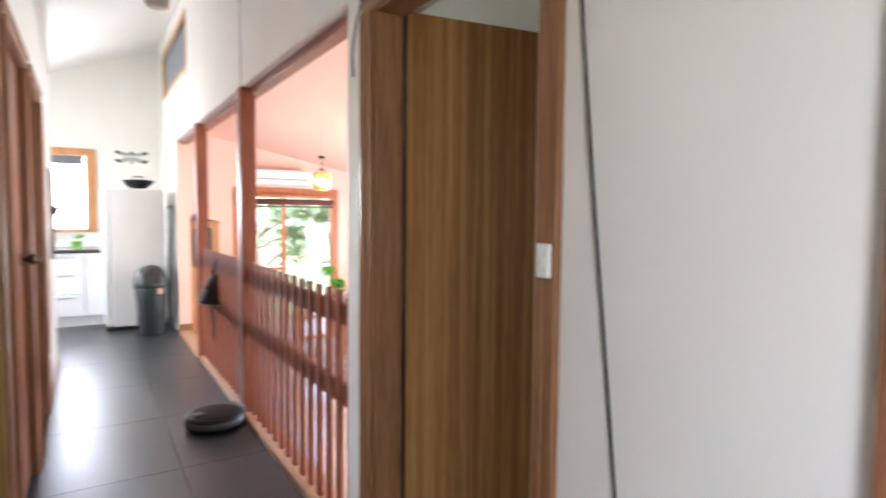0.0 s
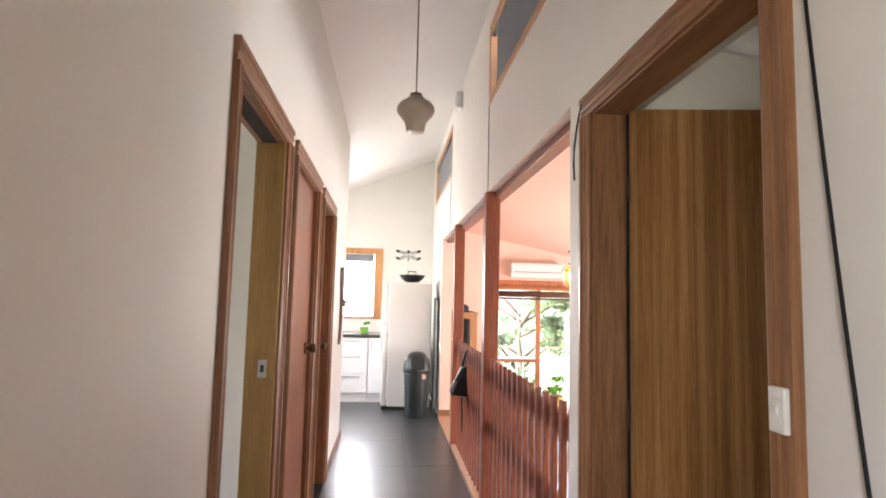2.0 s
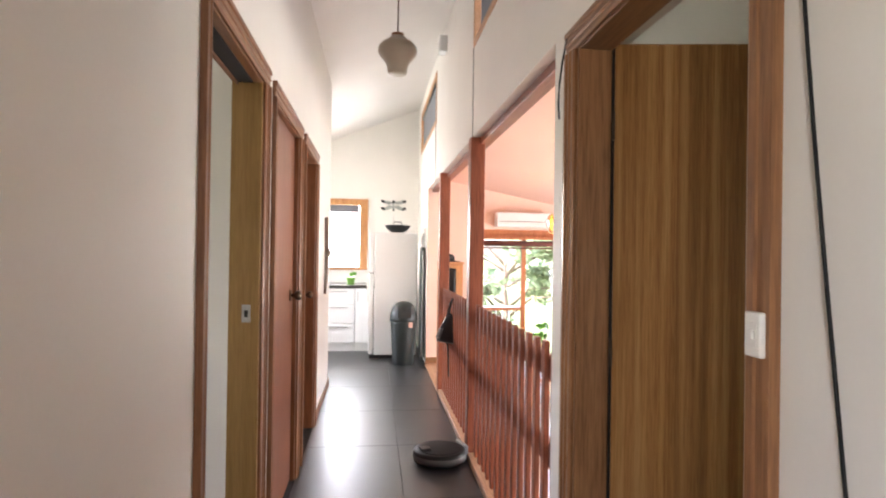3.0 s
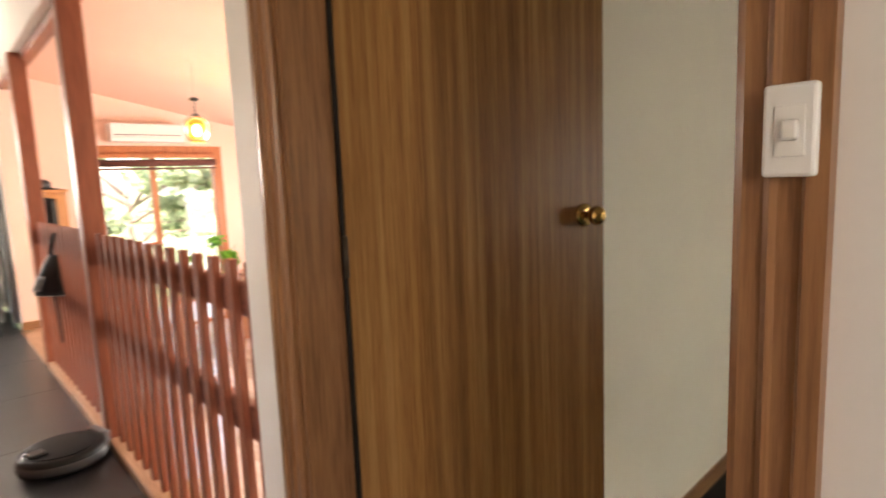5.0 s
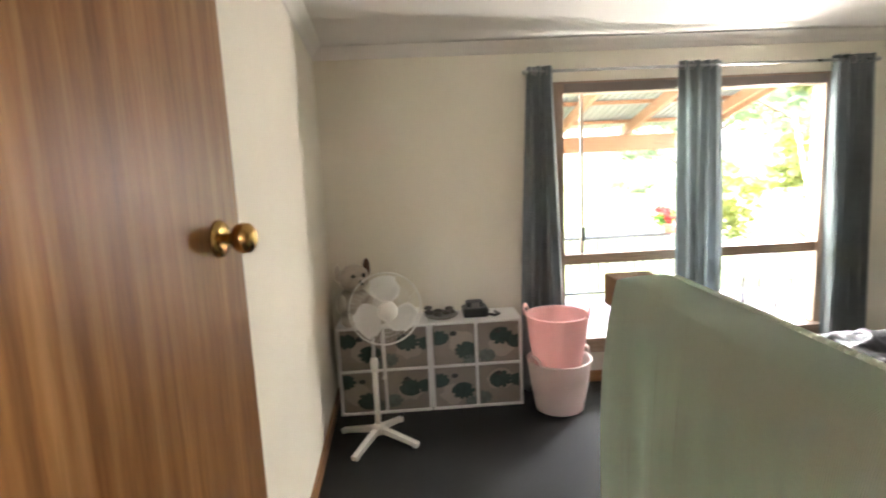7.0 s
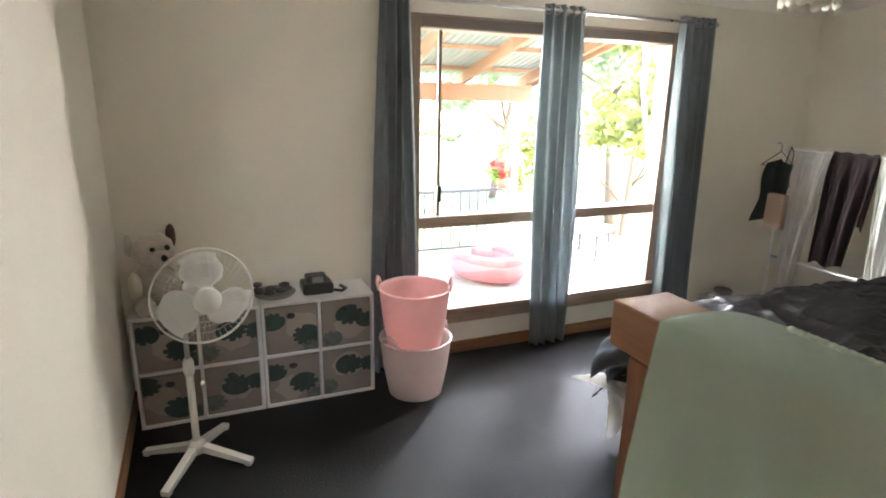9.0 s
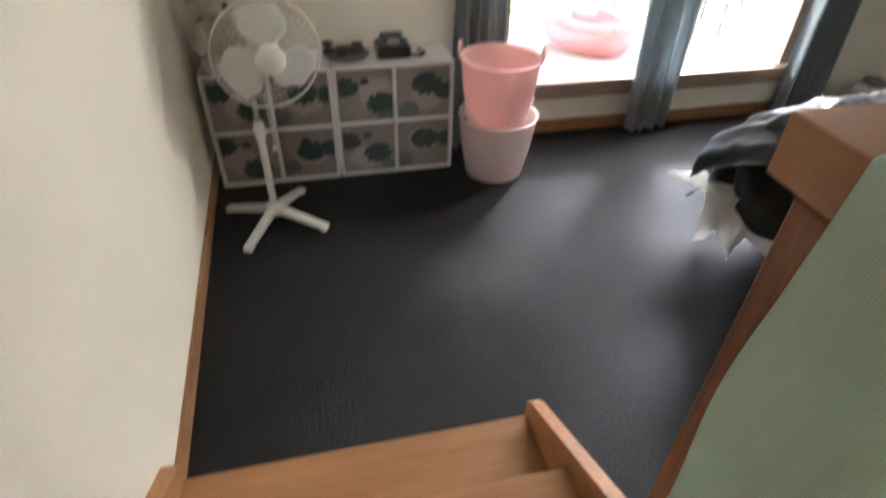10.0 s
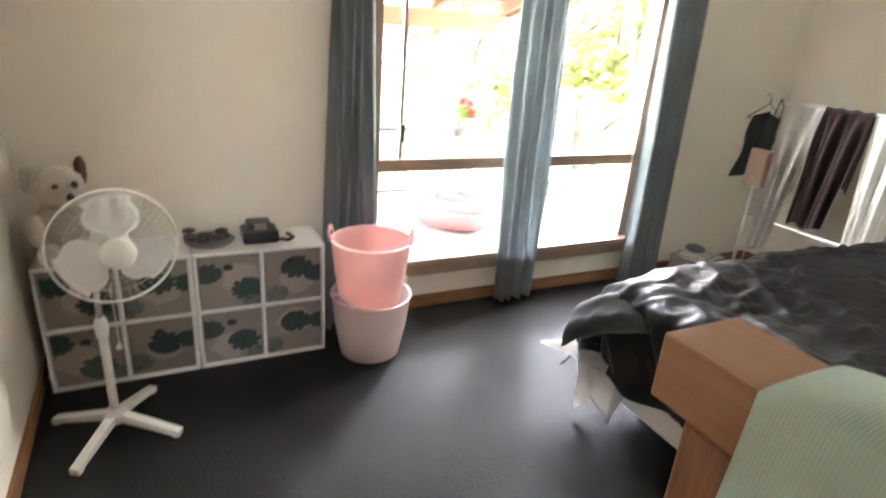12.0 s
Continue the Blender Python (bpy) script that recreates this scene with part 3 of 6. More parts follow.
guard = thing("stair_guard", "brown timber guard rail with a square end post", "balustrade", (0, 0, 0))
part("post", box(2.120, 2.222, 1.652, 1.741, F + 0.001, 0.849, 0.003), TRIM, guard)
part("handrail", box(1.335, 2.267, 1.634, 1.742, 0.850, 0.923, 0.003, 2), timber("tan_handrail_timber", (0.27, 0.135, 0.065), (0.38, 0.21, 0.11), "x", 0.5, contrast=0.5), guard, "flat pale brown handrail")
part("post", box(1.335, 1.385, 1.652, 1.735, 0.0, 0.849, 0.003), TRIM, guard)
part("lower_rail", box(1.386, 2.119, 1.66, 1.705, 0.10, 0.19, 0.003), TRIM_X, guard)
part("middle_rail", box(1.386, 2.119, 1.66, 1.705, 0.45, 0.54, 0.003), TRIM_X, guard)


def ribbed_cloth(name, col, vary=0.10):
    m = mottled(name, col, 0.85, vary, 2.2, 160, 0.35, sheen=0.25)
    nt = m.node_tree
    b = nt.nodes["Principled BSDF"]
    c = coords(nt)
    w = node(nt, "ShaderNodeTexWave", Scale=95.0, Distortion=1.5)
    w.bands_direction = "X"
    nt.links.new(c, w.inputs["Vector"])
    bumped(nt, b, w.outputs["Fac"], 0.28, 0.002)
    return m


def draped(u, v):
    """A bedspread folded over the handrail: u along it, v over the top from one hem to the other."""
    x = 1.40 + 0.757 * u
    ripple = 0.006 * math.sin(u * 41) + 0.010 * math.sin(u * 13 + 1.3) + 0.003 * math.sin(u * 97)
    top, r = 0.925, 0.080
    side_drop = 0.62 - 0.02 * math.sin(u * 7)
    s = (v - 0.5) * 2
    if abs(s) < 0.14:
        a = s / 0.14 * math.pi / 2
        y, z = 0.062 * math.sin(a), top + 0.012 + 0.018 * math.cos(a) * (1 - 0.75 * u ** 14)
    else:
        k = (abs(s) - 0.14) / 0.86
        y = math.copysign(0.062 + (r - 0.062) * math.sin(min(1.0, 4.2 * k) * math.pi / 2) + ripple * min(1, 3 * k) + 0.010 * k, s)
        z = top + 0.012 - side_drop * k
        x -= 0.006 * math.sin(k * 9) * u
    if u > 0.88:
        k = (u - 0.88) / 0.12
        z -= 0.008 * k ** 2.5
        y *= 1 - 0.04 * k * k
    return (x, 1.694 + y, z)


spread = thing("bedspread", "pale mint green ribbed bedspread hung over the handrail", "bedspread", (0, 0, 0))
MINT = ribbed_cloth("mint_ribbed_cotton", (0.64, 0.82, 0.71))
part("cloth", sheet(draped, 70, 72, 0.012), MINT, spread)
part("scalloped_edge", join(*[blob((1.41 + 0.62 * (i + 0.5) / 64, 1.694 - 0.012, 0.9615), 0.0055, (1, 1.1, 0.8), 1) for i in range(64)]), MINT, spread)


# ---- hall things ----
switch = thing("light_switch", "white plastic light switch on the door architrave", "light switch", (1.134, 1.785, 1.237))
plate = part("plate", box(-0.010, 0.002, -0.0195, 0.0195, -0.037, 0.037, 0.003, 2), PLASTIC, switch)
part("surround", box(-0.0112, -0.0098, -0.0120, 0.0100, -0.021, 0.020, 0.0006), PLASTIC, switch)
part("rocker", box(-0.0165, -0.0108, -0.0085, 0.0050, -0.0085, 0.0085, 0.003, 2), PLASTIC, switch)

cable = thing("cable", "black cable hanging loosely down the white wall", "cable", (0, 0, 0))
part("wire", tube([(1.147 - 0.002 * math.sin(z * 5), 1.627 + (z - 1.1) * 0.117 + 0.004 * math.sin((z - 0.6) * 2.6), z) for z in [2.9 - 0.1 * i for i in range(30)]], 0.0029, 8), mottled("black_rubber", (0.010, 0.010, 0.010), 0.6, 0.2, 8, 90, 0.05, spec=0.2), cable)
cable2 = thing("cable", "thin black cable looped round the door architrave", "cable", (0, 0, 0))
part("wire", tube([(1.141, 2.30, 2.098), (1.141, 2.60, 2.099), (1.140, 2.70, 2.104), (1.139, 2.755, 2.085), (1.141, 2.80, 2.03), (1.143, 2.835, 1.96), (1.145, 2.85, 1.90), (1.146, 2.842, 1.84)], 0.0035, 8), BLACK, cable2)
for yy in (4.655, 6.97):
    cc = thing("cable", "thin white cable running down the wall to the beam", "cable", (0, 0, 0))
    part("wire", tube([(1.151, yy, 2.745), (1.151, yy - 0.005, 2.4), (1.151, yy - 0.01, 2.14)], 0.003, 6), mottled("grey_cable_%d" % int(yy), (0.35, 0.33, 0.31), 0.5), cc)

SHADE = mottled("frosted_cream_glass", (0.36, 0.31, 0.24), 0.35, 0.06, 5, 60, 0.02)
pend = thing("pendant_lamp", "unlit cream glass pendant lamp on a thin cord", "lamp", (0.617, 4.0, -0.012))
part("shade", lathe([(0.030, 2.555), (0.045, 2.545), (0.055, 2.532), (0.085, 2.515), (0.104, 2.492), (0.107, 2.468), (0.098, 2.446), (0.078, 2.424), (0.062, 2.402), (0.055, 2.376), (0.052, 2.352), (0.048, 2.346)], 36), SHADE, pend)
part("cap", lathe([(0.034, 2.552), (0.034, 2.566), (0.010, 2.576)], 20), TRIM, pend, "dark cap")
part("cord", tube([(0, 0, 2.574), (0, 0, 3.262)], 0.004, 8), mottled("brown_cord", (0.12, 0.08, 0.05), 0.6), pend)
part("ceiling_rose", lathe([(0.045, 3.235), (0.04, 3.262), (0.015, 3.275)], 20), WHITE, pend)

det = thing("sensor", "small white sensor box on the wall", "sensor", (1.154, 6.15, 3.31))
part("housing", box(-0.07, 0.0, -0.06, 0.06, -0.08, 0.08, 0.012, 2), WHITE, det)
part("lens", box(-0.074, -0.07, -0.035, 0.035, -0.055, 0.01, 0.001), PLASTIC, det)

robot = thing("robot_vacuum", "round black robot vacuum cleaner at its dock by the post", "vacuum cleaner", (0.95, 4.57, 0), 15)
part("body", lathe([(0.155, 0.012), (0.170, 0.020), (0.172, 0.070), (0.166, 0.082), (0.150, 0.088), (0.001, 0.089)], 48), mottled("matt_black_plastic", (0.012, 0.012, 0.013), 0.5, 0.2, 4, 60, 0.05, spec=0.2), robot)
part("top_disc", lathe([(0.140, 0.0885), (0.140, 0.0905), (0.136, 0.0915), (0.001, 0.0915)], 40), mottled("dark_gloss", (0.010, 0.010, 0.011), 0.5, 0.2, spec=0.12), robot)
part("sensor_turret", box(-0.135, -0.070, -0.035, 0.035, 0.0905, 0.104, 0.010, 2), BLACK, robot)
part("bumper", lathe([(0.1735, 0.030), (0.1755, 0.034), (0.1755, 0.062), (0.1735, 0.066)], 48, False), mottled("dark_grey_plastic", (0.05, 0.05, 0.052), 0.4), robot)
for wx in (-1, 1):
    part("wheel", moved(lathe([(0.035, -0.012), (0.035, 0.012)], 20), pose(0, 0.11 * wx, 0.035, 90)), BLACK, robot)
dock = thing("charging_dock", "small black charging dock against the post", "dock", (1.105, 4.66, 0), 15)
part("base", box(-0.06, 0.028, -0.07, 0.07, 0, 0.012, 0.003), BLACK, dock)
part("back", box(-0.01, 0.025, -0.07, 0.07, 0.0125, 0.088, 0.008, 2), mottled("grey_dock", (0.16, 0.16, 0.17), 0.3), dock)

# hanging ornament on the left wall
orn = thing("wall_ornament", "slim dark carved ornament with a bird, hung on the wall", "ornament", (0.056, 6.15, 1.33))
part("body", tube([(0.012, 0, 0.34), (0.018, 0.01, 0.22), (0.022, 0.0, 0.0), (0.020, -0.012, -0.2), (0.012, -0.02, -0.36)], 0.022, 10, taper=0.012), mottled("grey_brown_carving", (0.20, 0.13, 0.095), 0.6, 0.3, 8), orn)
part("wing", prism([(-0.10, 0.0), (-0.03, 0.05), (0.09, 0.03), (0.12, -0.01), (0.02, -0.02)], "x", 0.035, 0.055), bpy.data.materials["grey_brown_carving"], orn)
part("beak", tube([(0.045, 0.0, 0.02), (0.10, -0.02, 0.045), (0.14, -0.05, 0.02)], 0.014, 8, taper=0.004), bpy.data.materials["grey_brown_carving"], orn)

# dark bag hung on the balustrade
bag = thing("shoulder_bag", "black and grey shoulder bag hung on the balustrade", "bag", (1.168, 5.62, 0.60))
bag.scale = (0.75, 0.75, 0.70)
LEATHER = mottled("black_leather", (0.02, 0.02, 0.024), 0.3, 0.3, 8, 90, 0.2)
part("body", sheet(lambda u, v: (-0.17 * math.sin(math.pi * v) * (1 - 0.72 * u ** 1.5) - 0.006, (v - 0.5) * (0.34 - 0.17 * u), 0.03 + 0.33 * u), 12, 16, 0.012), LEATHER, bag)
part("base", sheet(lambda u, v: (-0.006 - 0.175 * math.sin(math.pi * v) * u, (v - 0.5) * 0.345, 0.028 - 0.012 * math.sin(math.pi * u)), 5, 16, 0.035), mottled("grey_bag_base", (0.30, 0.29, 0.28), 0.6), bag, "grey bag base")
part("pocket", sheet(lambda u, v: (-0.020 - 0.17 * math.sin(math.pi * (0.25 + 0.5 * v)) * (1 - 0.3 * u), (v - 0.5) * 0.17, 0.07 + 0.12 * u), 6, 8, 0.006), mottled("grey_bag_pocket", (0.10, 0.10, 0.11), 0.35), bag)
part("strap", tube([(-0.04, -0.05, 0.35), (-0.02, -0.02, 0.47), (0.0, 0.0, 0.53), (-0.02, 0.03, 0.47), (-0.04, 0.06, 0.35)], 0.012, 6), BLACK, bag)
part("strap", tube([(-0.05, 0.02, 0.02), (-0.03, 0.05, -0.2), (-0.025, 0.06, -0.42)], 0.010, 6), BLACK, bag, "dangling strap")


# ---- kitchen ----
fridge = thing("fridge", "white fridge freezer standing on the kitchen floor", "fridge", (0.042, 0.235, 0))
fridge.scale = (1.0, 1.0, 1.02)
part("body", box(0.475, 1.018, 7.88, 8.50, 0.045, 1.575, 0.012, 3), WHITE, fridge)
fd = part("door", box(0.405, 0.468, 7.885, 8.495, 0.055, 1.06, 0.014, 3), WHITE, fridge)
fz = part("door", box(0.405, 0.468, 7.885, 8.495, 1.068, 1.572, 0.014, 3), WHITE, fridge)
part("handle", box(0.378, 0.404, 7.91, 7.93, 0.70, 1.02, 0.005), PLASTIC, fd)
part("handle", box(0.378, 0.404, 7.91, 7.93, 1.10, 1.34, 0.005), PLASTIC, fz)
part("plinth", box(0.42, 1.0, 7.90, 8.48, 0.0, 0.044), BLACK, fridge)
part("hinge_cap", box(0.42, 0.50, 7.90, 7.95, 1.5755, 1.586, 0.003), PLASTIC, fridge)

bowl = thing("wok", "black bowl-shaped wok with a handle on top of the fridge", "wok", (0.812, 8.33, 1.608))
part("bowl", lathe([(0.055, 0.0), (0.09, 0.012), (0.14, 0.05), (0.172, 0.095), (0.175, 0.100), (0.168, 0.098), (0.135, 0.055), (0.06, 0.014)], 36), BLACK, bowl)
part("lid", lathe([(0.165, 0.092), (0.12, 0.104), (0.04, 0.112), (0.001, 0.113)], 30), mottled("dark_lid", (0.04, 0.04, 0.042), 0.3), bowl)
part("handle", tube([(-0.05, 0, 0.11), (-0.05, 0, 0.145), (0.05, 0, 0.145), (0.05, 0, 0.11)], 0.007, 8), BLACK, bowl)

PAINTED_WING = mottled("painted_metal_wing", (0.42, 0.45, 0.42), 0.4, 0.4, 14, 60, 0.05, metal=0.4)
fly = thing("dragonfly_ornament", "metal dragonfly ornament with spread dark-tipped wings", "ornament", (0.752, 8.31, 1.965))
part("stem", tube([(0, 0.05, -0.243), (0, 0.0, 0.0)], 0.012, 10, taper=0.009), PLASTIC, fly)
part("body", tube([(0, -0.02, -0.07), (0, -0.015, 0.0), (0, -0.02, 0.035)], 0.015, 10, taper=0.012), PAINTED_WING, fly)
part("head", blob((0, -0.02, 0.05), 0.020), BLACK, fly)
for sx in (-1, 1):
    for zz, tip in ((0.035, 0.01), (-0.015, -0.035)):
        w1 = part("wing", prism([(sx * 0.012, zz - 0.014), (sx * 0.07, zz - 0.026 + tip * 0.4), (sx * 0.115, zz - 0.014 + tip), (sx * 0.118, zz + 0.020 + tip), (sx * 0.06, zz + 0.022), (sx * 0.012, zz + 0.012)], "y", -0.016, -0.010), PAINTED_WING, fly)
        part("wing_tip", prism([(sx * 0.115, zz - 0.016 + tip), (sx * 0.155, zz - 0.004 + tip), (sx * 0.168, zz + 0.018 + tip), (sx * 0.150, zz + 0.030 + tip), (sx * 0.116, zz + 0.022 + tip)], "y", -0.017, -0.009), BLACK, w1, "black wing tip")

BIN = mottled("dark_green_grey_plastic", (0.022, 0.030, 0.030), 0.38, 0.25, 4, 60, 0.06)
binn = thing("kitchen_bin", "dark grey plastic bin with a domed lid beside the fridge", "bin", (0.875, 7.76, 0))
part("body", lathe([(0.125, 0.0), (0.130, 0.01), (0.155, 0.50), (0.158, 0.535), (0.150, 0.535)], 36), BIN, binn)
part("lid", lathe([(0.166, 0.525), (0.167, 0.56), (0.160, 0.62), (0.138, 0.69), (0.095, 0.742), (0.045, 0.763), (0.001, 0.767)], 36), BIN, binn)
part("flap", moved(box(-0.085, 0.085, -0.006, 0.006, -0.065, 0.065, 0.004), pose(0, -0.150, 0.635, -22)), mottled("flap_plastic", (0.03, 0.036, 0.036), 0.3), binn)
part("sticker", box(0.055, 0.10, -0.153, -0.1475, 0.46, 0.52), mottled("peach_paper", (0.72, 0.45, 0.36), 0.7), binn, "small peach label")

# Tall dark green upright between the fridge and the wall end.
board = thing("folded_board", "tall dark green panel standing beside the fridge", "board", (0.0, 0.0, 0.0))
part("panel", moved(box(-0.014, 0.014, 0, 0.34, 0, 1.42, 0.006), pose(1.118, 7.95, 0.002, 0, 0, 0)), mottled("dark_green_panel", (0.05, 0.075, 0.07), 0.4), board)
part("edge", moved(box(-0.006, 0.006, -0.004, 0.0, 0.05, 1.38, 0.001), pose(1.118, 7.95, 0.002, 0, 0, 0)), STEEL, board, "steel edge")

CAB = mottled("white_cabinet_board", (0.80, 0.80, 0.79), 0.35, 0.03, 2, 40, 0.02)
for x0, kind in ((-0.24, "drawers"), (0.262, "door"), (-0.74, "door"), (-1.24, "door"), (-1.74, "door")):
    wdt = 0.5 if kind == "drawers" or x0 < 0 else 0.36
    cabinet = thing("kitchen_cabinet", "white kitchen base cabinet with %s" % ("three drawers" if kind == "drawers" else "a plain door"), "cabinet", (x0, 8.62, 0), group="kitchen base cabinets")
    part("body", box(0.001, wdt - 0.001, 0.02, 0.66, 0.12, 0.86), CAB, cabinet)
    part("kick", box(0.001, wdt - 0.001, 0.06, 0.64, 0.0, 0.119), WHITE, cabinet)
    if kind == "drawers":
        for za, zb in ((0.645, 0.855), (0.385, 0.64), (0.125, 0.38)):
            dr = part("drawer", box(0.004, wdt - 0.004, 0.0, 0.019, za, zb, 0.003), CAB, cabinet)
            part("handle", box(0.10, wdt - 0.10, -0.022, -0.0005, zb - 0.045, zb - 0.033, 0.003), STEEL, dr, "steel bar handle")
    else:
        dr = part("door", box(0.004, wdt - 0.004, 0.0, 0.019, 0.125, 0.855, 0.003), CAB, cabinet)
        part("handle", box(0.03, 0.042, -0.022, -0.0005, 0.68, 0.82, 0.003), STEEL, dr, "steel bar handle")
top = thing("worktop", "dark grey kitchen worktop along the window wall", "worktop", (0, 0, 0))
part("slab", box(-2.24, 0.65, 8.60, 9.298, 0.861, 0.90, 0.004), mottled("dark_worktop", (0.06, 0.055, 0.05), 0.25, 0.3, 12, 90, 0.02), top)

kw = tagged(thing("window_kitchen", "kitchen window in a honey timber frame with a raised grey blind", "window", (0, 0, 0)), kind="structure")
HONEY_Z = timber("honey_timber_z", (0.46, 0.20, 0.075), (0.64, 0.33, 0.14), "z", 0.42)
part("window_frame", join(box(0.29, 0.412, 9.275, 9.415, 1.085, 2.13, 0.003), box(-0.995, -0.875, 9.275, 9.415, 1.085, 2.13, 0.003), box(-0.875, 0.29, 9.275, 9.415, 2.04, 2.13, 0.003)), HONEY_Z, kw)
part("window_sill", box(-0.875, 0.29, 9.262, 9.415, 1.085, 1.125, 0.003), HONEY, kw)
g = part("pane", box(-0.875, 0.29, 9.36, 9.364, 1.125, 2.04), GLASS, kw)
g.visible_shadow = False
part("blind", box(-0.86, 0.28, 9.31, 9.33, 1.93, 2.038, 0.004), BLIND, kw, "grey folded blind")

pot = thing("potted_plant", "small bright green plant on the worktop by the window", "plant", (0.19, 8.86, 0.90))
part("pot", lathe([(0.045, 0), (0.06, 0.09), (0.064, 0.095), (0.056, 0.092), (0.05, 0.08)], 20), mottled("green_glazed_pot", (0.22, 0.48, 0.08), 0.3), pot)
FOLIAGE_BRIGHT = mottled("fresh_green_leaf", (0.16, 0.42, 0.05), 0.5, 0.3, 6, 40, 0.05)
FOLIAGE = mottled("garden_leaf", (0.26, 0.33, 0.18), 0.55, 0.45, 1.2, 12, 0.1)
FOLIAGE_YELLOW = mottled("sunny_leaf", (0.20, 0.23, 0.05), 0.55, 0.45, 1.5, 12, 0.1)


for m_ in (FOLIAGE_BRIGHT, FOLIAGE, FOLIAGE_YELLOW):
    # light passes through thin leaves
    nt_ = m_.node_tree
    col_ = nt_.nodes["Principled BSDF"].inputs["Base Color"].links[0].from_socket
    tr_, mix_ = nt_.nodes.new("ShaderNodeBsdfTranslucent"), nt_.nodes.new("ShaderNodeMixShader")
    nt_.links.new(col_, tr_.inputs["Color"])
    mix_.inputs[0].default_value = 0.4
    nt_.links.new(nt_.nodes["Principled BSDF"].outputs[0], mix_.inputs[1])
    nt_.links.new(tr_.outputs[0], mix_.inputs[2])
    nt_.links.new(mix_.outputs[0], nt_.nodes["Material Output"].inputs["Surface"])


def leaves(count, centre, spread, size, seed, shape=0.6):
    """Many small folded leaves scattered in uneven clumps."""
    rnd = random.Random(seed)
    bm = bmesh.new()
    clumps = [Vector((rnd.gauss(0, 0.5), rnd.gauss(0, 0.5), rnd.gauss(0, 0.45))) for _ in range(max(3, count // 60))]
    for i in range(count):
        c = clumps[i % len(clumps)]
        p = Vector([centre[k] + spread[k] * (c[k] * 0.9 + rnd.gauss(0, 0.16)) for k in range(3)])
        m = Matrix.Translation(p) @ Euler((rnd.uniform(-1.2, 1.2), rnd.uniform(-1.2, 1.2), rnd.uniform(0, 6.3))).to_matrix().to_4x4()
        s = size * rnd.uniform(0.6, 1.3)
        v = [bm.verts.new(m @ Vector(q)) for q in ((0, -s, 0), (s * shape, 0, s * 0.18), (0, s, 0), (-s * shape, 0, s * 0.18))]
        bm.faces.new((v[0], v[1], v[2]))
        bm.faces.new((v[0], v[2], v[3]))
    return bm


part("foliage", leaves(120, (0, 0, 0.15), (0.06, 0.06, 0.05), 0.022, 3), FOLIAGE_BRIGHT, pot)
tap = thing("tap", "chrome kitchen tap at the window", "tap", (-0.35, 9.02, 0.90))
part("spout", tube([(0, 0, 0), (0, 0, 0.22), (0, -0.03, 0.27), (0, -0.10, 0.28), (0, -0.15, 0.24)], 0.011, 10), STEEL, tap)
part("base", lathe([(0.026, 0), (0.024, 0.03), (0.013, 0.04)], 18), STEEL, tap)


# ---- bedroom things ----
# cornice along far and left walls
def cornice_bar(a, b, inward):
    """A coved bar from a to b under the ceiling; inward: the way into the room."""
    a, b, n = Vector(a), Vector(b), Vector(inward)
    bm = bmesh.new()
    prof = [(0, 0), (0, -0.075), (0.012, -0.068), (0.034, -0.040), (0.062, -0.014), (0.075, 0)]
    ends = [[bm.verts.new(p + n * q + Vector((0, 0, r))) for q, r in prof] for p in (a, b)]
    for i in range(len(prof)):
        bm.faces.new((ends[0][i - 1], ends[0][i], ends[1][i], ends[1][i - 1]))
    bm.faces.new(ends[0])
    bm.faces.new(ends[1][::-1])
    bmesh.ops.recalc_face_normals(bm, faces=bm.faces[:])
    return bm


def ceil_z(x):
    return 2.43 - (x - 1.155) * 0.495 / 3.785


for nm, p, q, n in (("cornice", (4.819, -2.19, ceil_z(4.819) - 0.001), (4.819, 2.789, ceil_z(4.819) - 0.001), (-1, 0, 0)),
                    ("cornice", (1.332, 2.705, ceil_z(1.332) - 0.001), (4.74, 2.782, ceil_z(4.74) - 0.001), (0, -1, 0)),
                    ("cornice", (1.332, -2.199, ceil_z(1.332) - 0.001), (4.74, -2.199, ceil_z(4.74) - 0.001), (0, 1, 0))):
    struct(nm, cornice_bar(p, q, n), CEIL, "white plaster cornice")

FRAME = timber("window_timber", (0.27, 0.185, 0.14), (0.42, 0.31, 0.24), "z", 0.45)
FRAME_Y = timber("window_timber_y", (0.27, 0.185, 0.14), (0.42, 0.31, 0.24), "y", 0.45)
bw = tagged(thing("window_bedroom", "wide bedroom window in a brown timber frame with a transom", "window", (0, 0, 0)), kind="structure")
part("window_frame", join(box(4.80, 4.935, -0.775, -0.705, -0.10, 1.68, 0.003), box(4.80, 4.935, 1.135, 1.205, -0.10, 1.68, 0.003), box(4.80, 4.935, 0.12, 0.20, -0.10, 1.60, 0.003)), FRAME, bw)
part("head", box(4.80, 4.935, -0.705, 1.135, 1.601, 1.68, 0.003), FRAME_Y, bw)
part("transom", join(box(4.81, 4.925, -0.704, 0.119, 0.428, 0.498, 0.003), box(4.81, 4.925, 0.201, 1.134, 0.428, 0.498, 0.003)), FRAME_Y, bw)
part("window_sill", join(box(4.745, 4.935, -0.80, 1.235, -0.142, -0.101, 0.004, 2), box(4.790, 4.818, -0.785, 1.215, -0.222, -0.143, 0.003)), FRAME_Y, bw)
part("sash_stile", box(4.845, 4.868, 0.985, 1.006, 0.499, 1.60, 0.002), FRAME, bw, "thin brown sash edge")
part("sash_latch", box(4.825, 4.844, 0.980, 1.006, 0.59, 0.69, 0.004), BLACK, bw, "dark sash latch")
